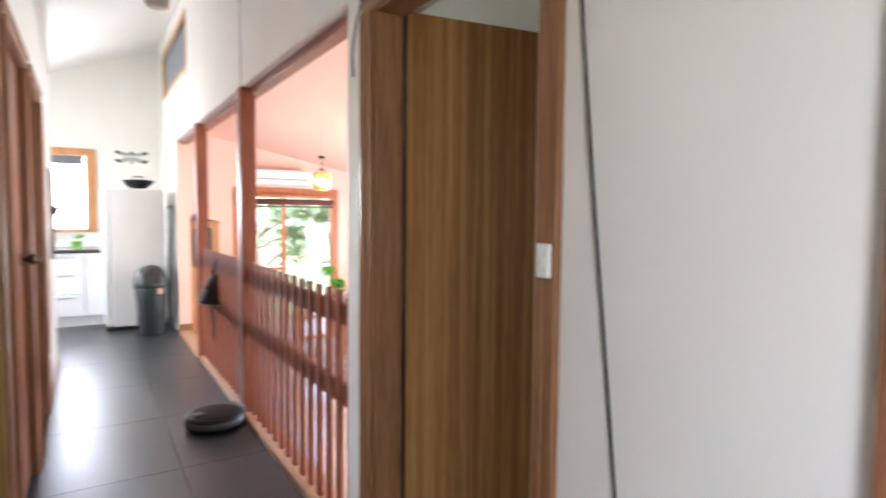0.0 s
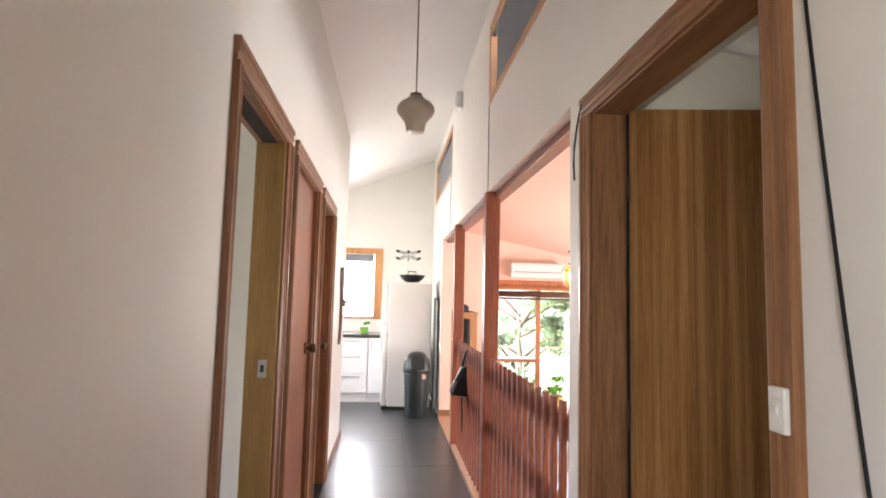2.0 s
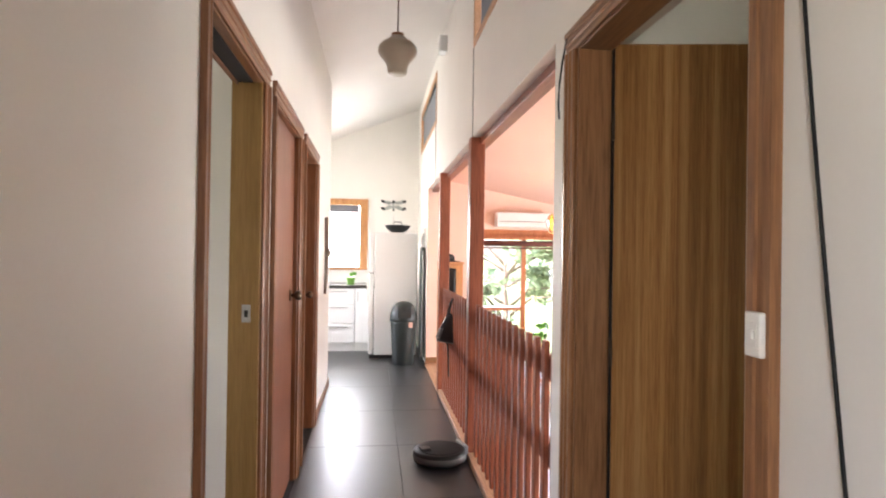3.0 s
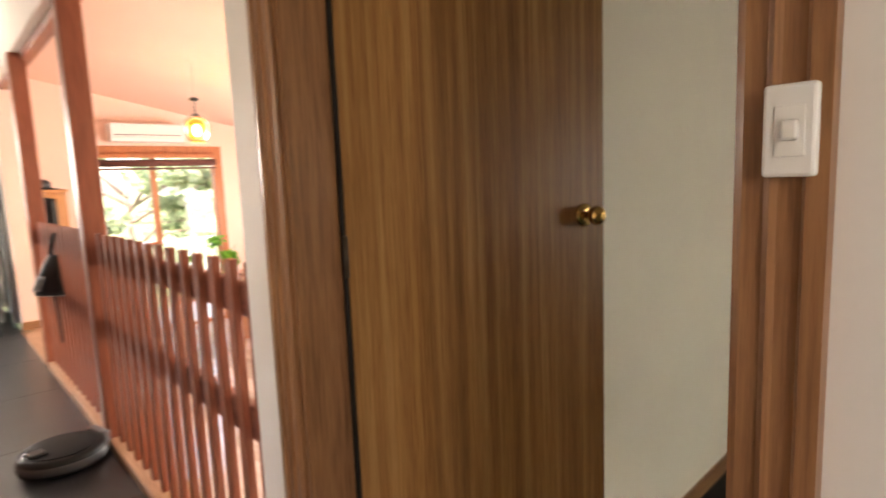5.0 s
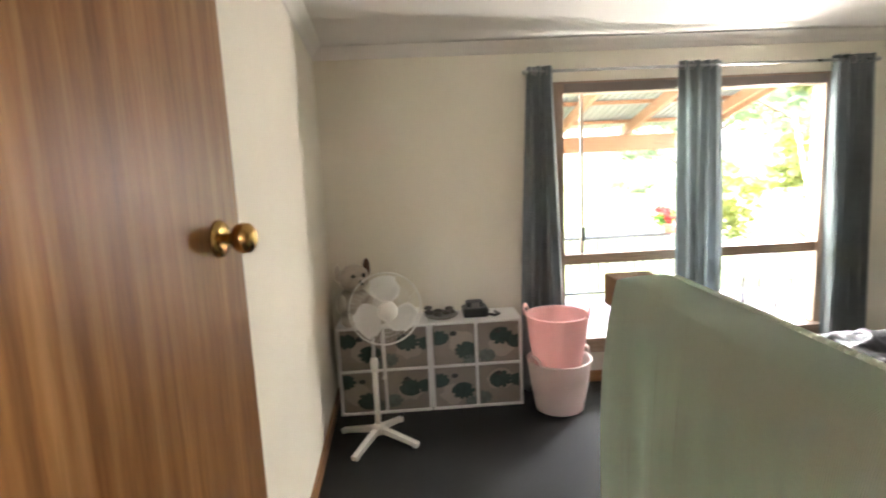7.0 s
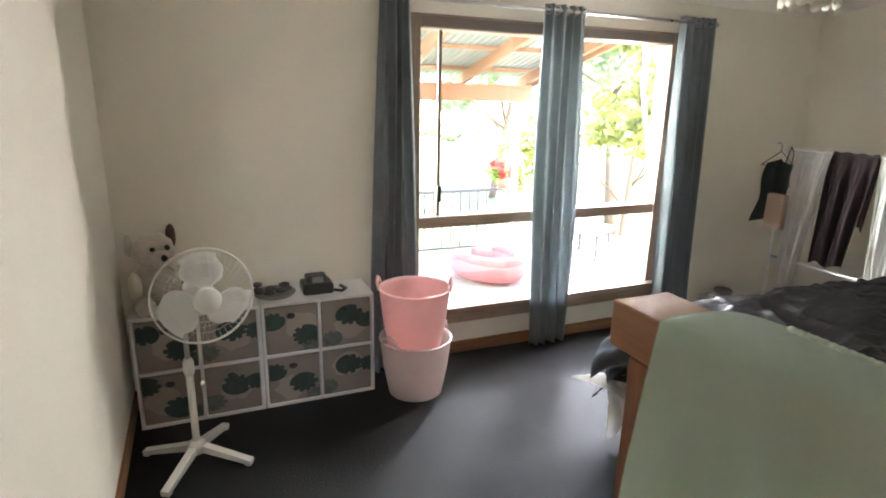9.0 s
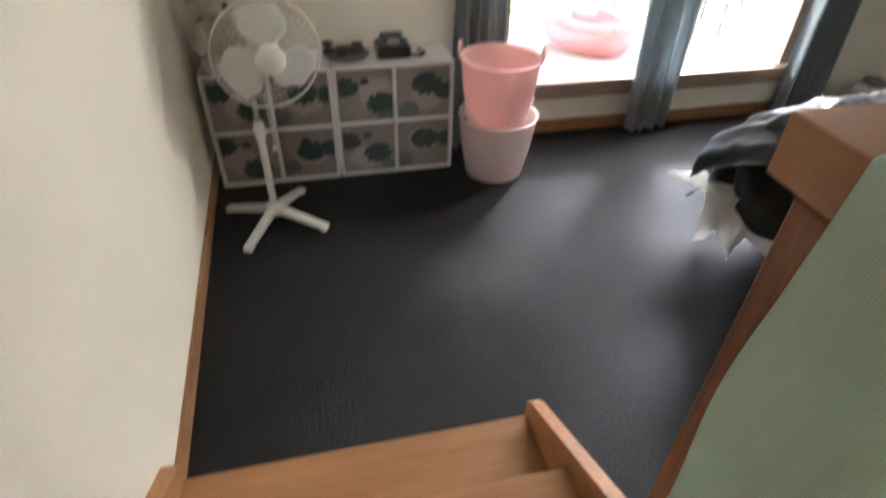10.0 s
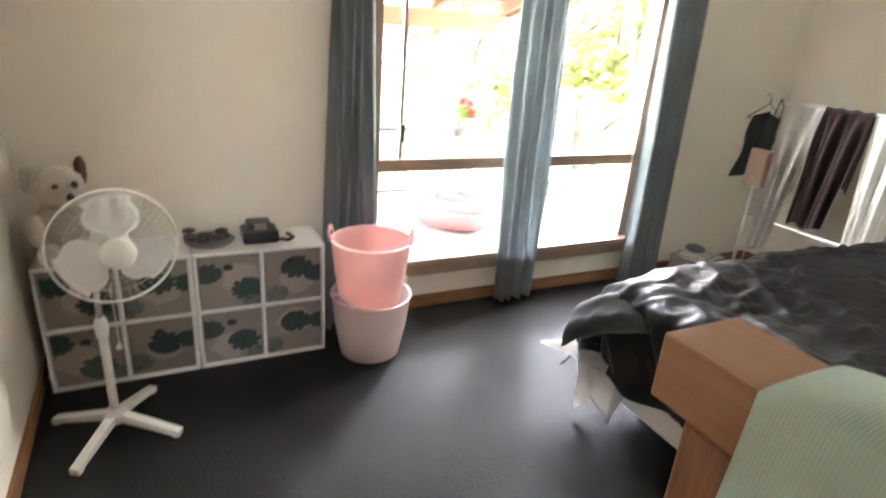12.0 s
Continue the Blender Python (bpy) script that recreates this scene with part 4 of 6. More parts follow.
for ya, yb, za, zb in ((-0.704, 0.119, 0.499, 1.60), (0.201, 1.134, 0.499, 1.60), (-0.704, 0.119, -0.099, 0.427), (0.201, 1.134, -0.099, 0.427)):
    g = part("pane", box(4.873, 4.877, ya, yb, za, zb), GLASS, bw)
    g.visible_shadow = False
bl = part("blind_headbox", box(4.785, 4.799, -0.70, 1.13, 1.605, 1.665, 0.003), mottled("taupe_headbox", (0.22, 0.18, 0.16), 0.5), bw)

CURTAIN = mottled("blue_grey_curtain_cloth", (0.27, 0.305, 0.315), 0.75, 0.12, 4, 240, 0.15, sheen=0.2)


def curtain(y_top0, y_top1, y_bot0, y_bot1, z_bot, folds, seed):
    """A hanging eyelet curtain from the rod, with folds that open towards the hem."""
    rnd = random.Random(seed)
    ph = rnd.uniform(0, 6)
    def fn(u, v):
        z = 1.771 + (z_bot - 1.771) * v
        a = y_top0 + (y_top1 - y_top0) * u
        b = y_bot0 + (y_bot1 - y_bot0) * u
        k = v ** 1.3
        depth = 0.027 + 0.008 * v
        return (4.70 + depth * math.sin(u * folds * 2 * math.pi + ph + 0.5 * math.sin(v * 3 + ph)) + 0.010 * math.sin(v * 5 + u * 3 + ph), a + (b - a) * k + 0.010 * math.sin(v * 4 + u * 9), z)
    return sheet(fn, int(folds * 14), 40, 0.004)


rod = thing("curtain_rod", "thin grey steel curtain rod over the window", "curtain rod", (0, 0, 0))
part("rod", tube([(4.70, 1.40, 1.738), (4.70, -0.97, 1.738)], 0.0095, 12), STEEL, rod)
for yy in (1.41, -0.98):
    part("finial", blob((4.70, yy, 1.738), 0.017, (1, 1.2, 1)), STEEL, rod)
for yy in (1.36, 0.24, -0.92):
    part("bracket", join(box(4.70, 4.818, yy - 0.008, yy + 0.008, 1.725, 1.733, 0.002), box(4.812, 4.819, yy - 0.015, yy + 0.015, 1.698, 1.763, 0.002)), STEEL, rod)
for k, args in enumerate(((1.395, 1.225, 1.505, 1.155, F + 0.02, 4.0, 1), (0.395, 0.085, 0.370, 0.055, F + 0.03, 4.5, 2), (-0.685, -0.935, -0.70, -1.03, F + 0.03, 4.5, 3))):
    cu = thing("curtain", "blue grey curtain panel hanging in folds from the rod", "curtain", (0, 0, 0), group="bedroom curtains")
    part("panel", curtain(*args), CURTAIN, cu)
    for j in range(5):
        yj = args[0] + (args[1] - args[0]) * (j + 0.5) / 5
        part("eyelet", moved(tube([(0.024 * math.cos(a * math.pi / 8), 0, 0.024 * math.sin(a * math.pi / 8)) for a in range(16)], 0.004, 6, True), pose(4.70, yj, 1.738, 0, 0, 15)), STEEL, cu)

# storage cubes with printed fabric bins
LINEN = mottled("grey_beige_printed_linen", (0.255, 0.225, 0.195), 0.85, 0.12, 5, 260, 0.2)
BEIGE = mottled("beige_print", (0.37, 0.32, 0.27), 0.85, 0.1)
DARKLEAF = mottled("dark_green_leaf_print", (0.038, 0.064, 0.058), 0.85, 0.35, 30, 200, 0.1)
GREYLEAF = mottled("grey_green_leaf_print", (0.125, 0.145, 0.135), 0.85, 0.3, 30, 200, 0.1)
SHELF = mottled("white_shelf_board", (0.74, 0.73, 0.71), 0.45, 0.05, 3, 60, 0.03)


def monstera(cy, cz, r, turn, x):
    """A notched leaf print, a thin shape lying on a bin front."""
    pts = []
    n = 34
    for i in range(n):
        a = 2 * math.pi * i / n
        rad = r * (0.80 + 0.22 * math.cos(a)) * (1 - (0.30 if i % 4 == 2 and 5 < i < 29 else 0))
        pts.append((cy + rad * math.cos(a + turn) * 1.1, cz + rad * math.sin(a + turn) * 0.85))
    return prism(pts, "x", x - 0.0012, x - 0.0002)


def patch(cy, cz, ry, rz, x, seed):
    rnd = random.Random(seed)
    pts = [(cy + ry * math.cos(k * math.pi / 8) * rnd.uniform(0.75, 1.1), cz + rz * math.sin(k * math.pi / 8) * rnd.uniform(0.75, 1.1)) for k in range(16)]
    return prism(pts, "x", x - 0.0007, x - 0.0001)


def clipped(bm, y0, y1, z0, z1):
    """Trim a print to the bin front."""
    for co, no in (((0, y0, 0), (0, -1, 0)), ((0, y1, 0), (0, 1, 0)), ((0, 0, z0), (0, 0, -1)), ((0, 0, z1), (0, 0, 1))):
        bmesh.ops.bisect_plane(bm, geom=bm.verts[:] + bm.edges[:] + bm.faces[:], plane_co=co, plane_no=no, clear_outer=True)
    return bm


bin_no = 0
for ux in (1.508, 2.122):
    unit = thing("storage_cube_unit", "white two by two cube storage unit on the carpet", "shelf unit", (4.52, ux, F), group="cube storage units")
    W, Hh, D, th = 0.608, 0.600, 0.285, 0.015
    for name, b in (("side_panel", (0, D, 0, th, 0, Hh)), ("side_panel", (0, D, W - th, W, 0, Hh)), ("top_panel", (-0.001, D, th, W - th, Hh - th, Hh)), ("bottom_panel", (-0.001, D, th, W - th, 0, th)),
                    ("divider", (0.002, D, W / 2 - th / 2, W / 2 + th / 2, th, Hh - th)), ("shelf", (0.001, D, th, W / 2 - th / 2, Hh / 2 - th / 2, Hh / 2 + th / 2)), ("shelf", (0.001, D, W / 2 + th / 2, W - th, Hh / 2 - th / 2, Hh / 2 + th / 2)),
                    ("back_panel", (D, D + 0.004, 0, W, 0, Hh))):
        part(name, box(*b, 0.0012), SHELF, unit)
    cell = W / 2 - 1.5 * th
    for col in range(2):
        for row in range(2):
            rnd = random.Random(40 + bin_no)
            y0 = th + col * (cell + th) + 0.004
            z0 = th + 0.001 + row * (Hh / 2 - th / 2)
            wd, ht = cell - 0.008, Hh / 2 - 1.5 * th - 0.012
            fb = thing("fabric_bin", "grey linen storage bin printed with dark green leaves", "storage bin", (4.52 + 0.012, ux + y0, F + z0), group="fabric storage bins")
            body = part("body", join(box(0, 0.006, 0, wd, 0, ht, 0.002), box(0.258, 0.264, 0, wd, 0, ht), box(0.006, 0.258, 0, 0.006, 0, ht), box(0.006, 0.258, wd - 0.006, wd, 0, ht), box(0.006, 0.258, 0.006, wd - 0.006, 0, 0.006)), LINEN, fb)
            part("print", clipped(patch(wd * rnd.uniform(0.3, 0.7), ht * rnd.uniform(0.3, 0.7), wd * 0.34, ht * 0.30, 0, bin_no), 0.004, wd - 0.004, 0.004, ht - 0.004), BEIGE, body)
            spots = [(0.28 + 0.1 * rnd.random(), 0.33, 0.26), (0.9, 0.75, 0.22), (0.12, 0.12, 0.18)] if (col + row + bin_no) % 2 else [(0.40, 0.62, 0.26), (0.05, 0.55, 0.20), (0.86, 0.20, 0.20)]
            for k, (fy, fz, fr) in enumerate(spots):
                part("print", clipped(monstera(wd * fy, ht * fz, wd * fr * 1.22, rnd.uniform(0, 6.2), -0.0008), 0.003, wd - 0.003, 0.003, ht - 0.003), DARKLEAF if k < 2 else GREYLEAF, body)
            part("grommet", moved(tube([(0, 0.020 * math.cos(a * math.pi / 6), 0.013 * math.sin(a * math.pi / 6)) for a in range(12)], 0.004, 6, True), pose(-0.003, wd * 0.52, ht * 0.80)), BLACK, fb, "dark eyelet handle hole")
            part("hole", moved(lathe([(0.017, 0), (0.0001, 0.0005)], 12), pose(-0.0032, wd * 0.52, ht * 0.80, 0, -90)), BLACK, fb)
            bin_no += 1

# pedestal fan
fan = thing("pedestal_fan", "white plastic pedestal fan with a round wire cage and cross base", "fan", (4.172, 2.463, F))
for k in range(4):
    a = radians(-119 + 90 * k)
    part("leg", moved(prism([(0.02, 0.052), (0.235, 0.010), (0.24, 0.0), (0.265, 0.0), (0.268, 0.026), (0.02, 0.088)], "y", -0.018, 0.018), Matrix.Rotation(a, 4, "Z")), PLASTIC, fan)
part("hub", lathe([(0.038, 0.045), (0.042, 0.080), (0.034, 0.096), (0.020, 0.106)], 24), PLASTIC, fan)
part("pole", tube([(0, 0, 0.09), (0, 0, 0.46)], 0.0165, 14), PLASTIC, fan)
part("collar", lathe([(0.021, 0.44), (0.024, 0.46), (0.024, 0.50), (0.016, 0.52)], 18), PLASTIC, fan)
part("inner_pole", tube([(0, 0, 0.50), (0, 0, 0.68)], 0.011, 12), STEEL, fan)
part("control_box", box(-0.035, 0.035, -0.028, 0.028, 0.655, 0.755, 0.010, 2), PLASTIC, fan)
part("pull_cord", tube([(-0.04, -0.05, 0.66), (-0.042, -0.055, 0.52), (-0.041, -0.055, 0.42)], 0.002, 6), PLASTIC, fan)
part("cord_pull", moved(lathe([(0.004, 0), (0.011, -0.012), (0.012, -0.022), (0.001, -0.024)], 12), pose(-0.041, -0.055, 0.42)), PLASTIC, fan)
HEAD = pose(-0.045, -0.080, 0.833) @ Vector((-1, -0.22, 0.06)).to_track_quat("Z", "Y").to_matrix().to_4x4()
part("motor", moved(lathe([(0.02, -0.13), (0.052, -0.115), (0.060, -0.06), (0.060, 0.0), (0.045, 0.012)], 24), HEAD), PLASTIC, fan)
R = 0.206
for nm, bulge, z0 in (("front_cage", 0.075, 0.06), ("rear_cage", -0.060, 0.048)):
    rings = []
    for rr in (R, R * 0.72, R * 0.46, 0.052):
        zz = z0 + bulge * (1 - (rr / R) ** 2)
        rings.append(tube([(rr * math.cos(a * math.pi / 24), rr * math.sin(a * math.pi / 24), zz) for a in range(48)], 0.0034 if rr == R else 0.0010, 6, True))
    spokes = [tube([(rr * math.cos(a), rr * math.sin(a), z0 + bulge * (1 - (rr / R) ** 2)) for rr in (0.048, 0.10, 0.16, R)], 0.0005, 4) for a in [2 * math.pi * k / 44 for k in range(44)]]
    cg = part(nm, moved(join(*rings, *spokes), HEAD), PLASTIC, fan)
    if bulge > 0:
        part("badge", moved(lathe([(0.056, z0 + bulge - 0.006), (0.056, z0 + bulge + 0.004), (0.050, z0 + bulge + 0.009), (0.001, z0 + bulge + 0.011)], 28), HEAD), PLASTIC, cg)
BLADE = mottled("milky_blade_plastic", (0.84, 0.83, 0.80), 0.3, 0.04)
for k in range(3):
    a0 = radians(78 + 120 * k)
    def blade(u, v, a0=a0):
        r = 0.035 + 0.155 * u
        a = a0 + (v - 0.5) * (0.9 + 0.75 * math.sin(math.pi * min(1, u * 1.15)) ** 0.7) + 0.25 * u
        return (r * math.cos(a), r * math.sin(a), 0.052 + 0.030 * (v - 0.5) * (0.6 + u))
    part("blade", moved(sheet(blade, 8, 8, 0.003), HEAD), BLADE, fan)

# soft toys and small things on the cubes
TOPZ = F + 0.6005
PLUSH = mottled("cream_plush", (0.52, 0.46, 0.38), 0.95, 0.2, 18, 180, 0.8, sheen=0.4)


def plush(at, s, rz):
    """A seated white toy dog as one mesh, with dark eyes and nose and a brown ear."""
    body = [blob((0, 0, 0.11), 0.10, (0.9, 1, 1.1)), blob((-0.03, 0, 0.27), 0.085, (1, 1.05, 0.95)), blob((-0.10, 0, 0.25), 0.045, (1.1, 1, 0.85)), blob((-0.09, -0.075, 0.045), 0.045, (1.4, 0.9, 0.95)), blob((-0.09, 0.075, 0.045), 0.045, (1.4, 0.9, 0.95)),
            blob((-0.07, -0.10, 0.14), 0.035, (1, 0.8, 1.8)), blob((-0.07, 0.10, 0.14), 0.035, (1, 0.8, 1.8)), blob((0.0, 0.085, 0.30), 0.035, (0.6, 0.6, 1.5))]
    bm = join(*body)
    light = len(bm.faces)
    bm = join(bm, blob((-0.108, -0.030, 0.295), 0.012), blob((-0.108, 0.030, 0.295), 0.012), blob((-0.147, 0, 0.262), 0.014))
    dark = len(bm.faces)
    bm = join(bm, blob((0.0, -0.090, 0.315), 0.036, (0.6, 0.6, 1.6)))
    bm.faces.ensure_lookup_table()
    for f in bm.faces:
        f.material_index = 0 if f.index < light else 1 if f.index < dark else 2
    for v in bm.verts:
        v.co += v.co.normalized() * 0.006 * noise.noise(v.co * 40)
    ob = part("plush_toy", moved(bm, Matrix.Scale(s, 4)), PLUSH)
    ob.data.materials.append(BLACK)
    ob.data.materials.append(mottled("rust_plush", (0.10, 0.045, 0.03), 0.95, 0.2, 18, 150, 0.6))
    ob.matrix_world = pose(*at, 0, 0, rz)
    return ob


tagged(plush((4.66, 2.61, TOPZ), 1.15, 25), "cream plush dog with a rust brown ear sitting on the cubes", "soft toy", "soft toys")
tagged(plush((4.575, 2.50, TOPZ), 0.58, 40), "small cream plush dog leaning on the larger one", "soft toy", "soft toys")

tray = thing("trinket_dish", "dark dish with small dark trinkets on the white cubes", "dish", (4.66, 2.03, TOPZ))
part("dish", lathe([(0.07, 0), (0.10, 0.008), (0.115, 0.022), (0.110, 0.022), (0.07, 0.010)], 28), mottled("grey_dish", (0.22, 0.21, 0.19), 0.4), tray)
part("trinkets", join(*[blob((random.Random(i).uniform(-0.06, 0.06), random.Random(i + 50).uniform(-0.07, 0.09), 0.03 + 0.012 * (i % 3)), 0.024, (1, 1.4, 0.7), 1) for i in range(9)]), mottled("dark_trinkets", (0.07, 0.06, 0.05), 0.5, 0.5, 30), tray)
mach = thing("game_console", "small black device lying with its cable on the white cubes", "device", (4.66, 1.80, TOPZ))
part("body", box(-0.075, 0.075, -0.085, 0.085, 0.0, 0.062, 0.014, 2), BLACK, mach)
part("upper", box(-0.045, 0.05, -0.055, 0.060, 0.0625, 0.100, 0.012, 2), mottled("dark_grey_case", (0.06, 0.06, 0.065), 0.4), mach)
part("screen", moved(box(-0.030, 0.030, -0.002, 0.002, -0.018, 0.018, 0.002), pose(-0.049, 0.0, 0.082, 0, 0, 90)), mottled("pale_screen", (0.30, 0.29, 0.28), 0.2), mach)
part("cable", tube([(-0.05, -0.085, 0.015), (-0.07, -0.13, 0.012), (-0.03, -0.16, 0.010), (0.03, -0.14, 0.010)], 0.009, 8), BLACK, mach)

# pink tubs
PINK = mottled("pink_soft_plastic", (0.92, 0.63, 0.61), 0.42, 0.06, 5, 70, 0.04)
PALE = mottled("pale_pink_soft_plastic", (0.90, 0.80, 0.78), 0.42, 0.06, 5, 70, 0.04)
for m_ in (PINK, PALE):
    # thin soft plastic lets daylight through
    nt_ = m_.node_tree
    tr_, mix_ = nt_.nodes.new("ShaderNodeBsdfTranslucent"), nt_.nodes.new("ShaderNodeMixShader")
    nt_.links.new(nt_.nodes["Principled BSDF"].inputs["Base Color"].links[0].from_socket, tr_.inputs["Color"])
    mix_.inputs[0].default_value = 0.38
    nt_.links.new(nt_.nodes["Principled BSDF"].outputs[0], mix_.inputs[1])
    nt_.links.new(tr_.outputs[0], mix_.inputs[2])
    nt_.links.new(mix_.outputs[0], nt_.nodes["Material Output"].inputs["Surface"])


def tub(name, at, rb, rt, h, mat, label, turn, lean=0):
    t = thing(name, label, "tub", at, turn, "stacked tubs")
    t.rotation_euler[0] = radians(lean)
    part("wall", lathe([(rb - 0.01, 0), (rb, 0.006), (rb + (rt - rb) * 0.5 + 0.006, h * 0.5), (rt, h - 0.012), (rt + 0.006, h - 0.006), (rt + 0.005, h), (rt - 0.006, h), (rt - 0.010, h - 0.02), (rb + (rt - rb) * 0.5, h * 0.5), (rb - 0.006, 0.012)], 48), mat, t)
    for s in (-1, 1):
        part("handle", tube([(s * (rt - 0.002), -0.062, h - 0.004), (s * (rt + 0.008), -0.050, h + 0.036), (s * (rt + 0.010), 0, h + 0.056), (s * (rt + 0.008), 0.050, h + 0.036), (s * (rt - 0.002), 0.062, h - 0.004)], 0.0085, 8), mat, t)


tub("tub", (4.435, 1.285, F), 0.155, 0.205, 0.345, PALE, "pale pink flexible plastic tub on the carpet", -62)
tub("tub", (4.430, 1.295, F + 0.285), 0.150, 0.198, 0.36, PINK, "bright pink flexible plastic tub stacked in another", 68)

# bed
SATIN = mottled("charcoal_satin", (0.017, 0.016, 0.0155), 0.45, 0.25, 3, 160, 0.10, spec=0.30)
DARKCOVER = mottled("black_green_cover", (0.020, 0.028, 0.030), 0.6, 0.3, 5, 160, 0.2)
SHEETW = mottled("white_cotton", (0.76, 0.74, 0.70), 0.8, 0.06, 5, 120, 0.1)
bed = thing("bed", "unmade double bed with a dark satin cover over a white base", "bed", (0, 0, 0))
part("base", box(2.10, 3.56, -1.72, 0.385, F + 0.085, F + 0.33, 0.015, 2), SHEETW, bed, "white fabric bed base")
for lx in (2.2, 3.46):
    for ly in (-1.6, 0.24):
        part("leg", box(lx - 0.03, lx + 0.03, ly - 0.03, ly + 0.03, F, F + 0.0845), BLACK, bed)
part("mattress", box(2.08, 3.58, -1.74, 0.40, F + 0.332, F + 0.62, 0.05, 3), SHEETW, bed, "white mattress")
part("headboard", box(2.05, 3.62, -1.80, -1.75, F, F + 1.0, 0.01, 2), TRIM_X, bed)


def cover(u, v):
    """The bed cover: rumpled on top, rolling over the foot and the window side, hanging in soft folds."""
    t, s = 2.00 + 2.06 * u, -1.70 + 2.48 * v
    edge_x, edge_y, r = 3.52, 0.34, 0.11
    rx, ry = max(0.0, t - edge_x), max(0.0, s - edge_y)
    d = math.hypot(rx, ry)
    z = 0.245 + 0.050 * noise.noise(Vector((t * 2.1, s * 2.1, 1))) + 0.012 * noise.noise(Vector((t * 5.5, s * 5.5, 4))) + 0.012 * noise.noise(Vector((t * 17, s * 7, 9))) + 0.008 * noise.noise(Vector((t * 11, s * 26, 2))) + 0.004 * noise.noise(Vector((t * 45, s * 38, 5)))
    # sharp creases where the cloth has been pushed together
    z += 0.016 * max(0.0, 1 - 5 * abs(noise.noise(Vector((t * 2.6 + s, s * 4.2, 12))))) + 0.010 * max(0.0, 1 - 5 * abs(noise.noise(Vector((t * 6.5, s * 3.5 - t, 17)))))
    z += 0.07 * math.exp(-((t - 2.9) / 0.5) ** 2 - ((s + 1.1) / 0.5) ** 2)
    if d == 0:
        return (t, s, z)
    ang = math.atan2(ry, rx)
    bend = min(d / r, 1.25)
    out = r * 1.45 * math.sin(bend) + 0.24 * max(0.0, d - 1.25 * r)
    drop = r * (1 - math.cos(bend)) + 0.93 * max(0.0, d - 1.25 * r)
    along = t * 19 + s * 17
    ripple = 0.030 * math.sin(along) * min(1, d * 4) + 0.012 * math.sin(along * 2.3 + 1) * min(1, d * 4)
    out += ripple
    return (min(t, edge_x) + out * math.cos(ang), min(s, edge_y) + out * math.sin(ang), z - drop + 0.10 * max(0, d - 0.3))


part("cover", sheet(cover, 170, 190, 0.022), SATIN, bed, "rumpled charcoal satin cover")
part("cover_lining", sheet(lambda u, v: (2.95 + 0.74 * u, 0.43 + 0.05 * v + 0.05 * u + 0.018 * math.sin(u * 15), 0.02 - 0.20 * v + 0.025 * math.sin(u * 8)), 30, 12, 0.03), DARKCOVER, bed, "thick dark underside of the cover")


def crumple(x, y, z, a):
    """A small push of cloth by noise."""
    p = Vector((x, y, z))
    return tuple(p + a * noise.noise_vector(p * 9) + 0.4 * a * noise.noise_vector(p * 24))


def sheet_corner(u, v):
    """A white sheet pulled out at the bed's corner, hanging in pleats to a ragged hem."""
    w = 0.30 * (1 - 0.45 * v)
    return crumple(3.36 + 0.06 * v + w * u, 0.42 + 0.07 * v + 0.14 * u * (1 - 0.5 * v) + 0.020 * math.sin(u * 11 + v * 2), -0.06 - (0.31 + 0.06 * math.sin(u * 7 + 0.6)) * v, 0.010)


def sheet_point(u, v):
    """The pulled-out corner of the sheet: a drooping crumpled point."""
    half = 0.13 * (1 - 0.93 * u)
    return crumple(3.56 + 0.28 * u - 1.2 * half * (v - 0.5), 0.45 + 0.17 * u + 1.7 * half * (v - 0.5), -0.09 - 0.03 * u - 0.07 * u * u - 0.5 * half * (2 * v - 1) ** 2, 0.010)


def hood(u, v):
    """The cover's corner, folded out over the sheet."""
    half = 0.21 * (1 - 0.25 * u ** 3)
    w = 2 * v - 1
    return crumple(3.44 + 0.27 * u - 0.58 * half * w, 0.32 + 0.24 * u + 0.81 * half * w, 0.215 - 0.05 * u - 0.11 * u ** 3 - (0.09 + 0.04 * u) * w * w + 0.006 * math.sin(w * 11), 0.012)


part("hanging_sheet", sheet(sheet_corner, 44, 30, 0.006), SHEETW, bed, "crumpled white sheet hanging from the corner")
part("cover_corner", sheet(hood, 24, 30, 0.060), SATIN, bed, "dark corner of the satin cover")
part("sheet_tip", sheet(sheet_point, 24, 18, 0.006), SHEETW, bed, "white sheet corner")
box_low = thing("pillow", "cream pillow lying on the carpet under the guard rail", "pillow", (2.19, 1.30, F))
part("cushion", sheet(lambda u, v: (-0.2 + 0.4 * u, -0.16 + 0.28 * v, 0.012 + 0.11 * (math.sin(math.pi * u) * math.sin(math.pi * v)) ** 0.45), 16, 16, 0.01), SHEETW, box_low)

tangle = thing("open_carton", "low carton with papers on the carpet by the window wall", "carton", (4.62, -1.38, F), 8)
part("carton", box(-0.13, 0.13, -0.16, 0.16, 0.0, 0.20, 0.004), mottled("grey_card", (0.36, 0.33, 0.29), 0.8), tangle)
part("paper", moved(box(-0.10, 0.10, -0.12, 0.12, 0.0, 0.02, 0.003), pose(0, 0, 0.202, 0, 0, 12)), SHEETW, tangle)
part("pouch", blob((0.02, 0.03, 0.25), 0.05, (1.5, 1.4, 0.6)), mottled("grey_pouch", (0.12, 0.12, 0.12), 0.7), tangle)

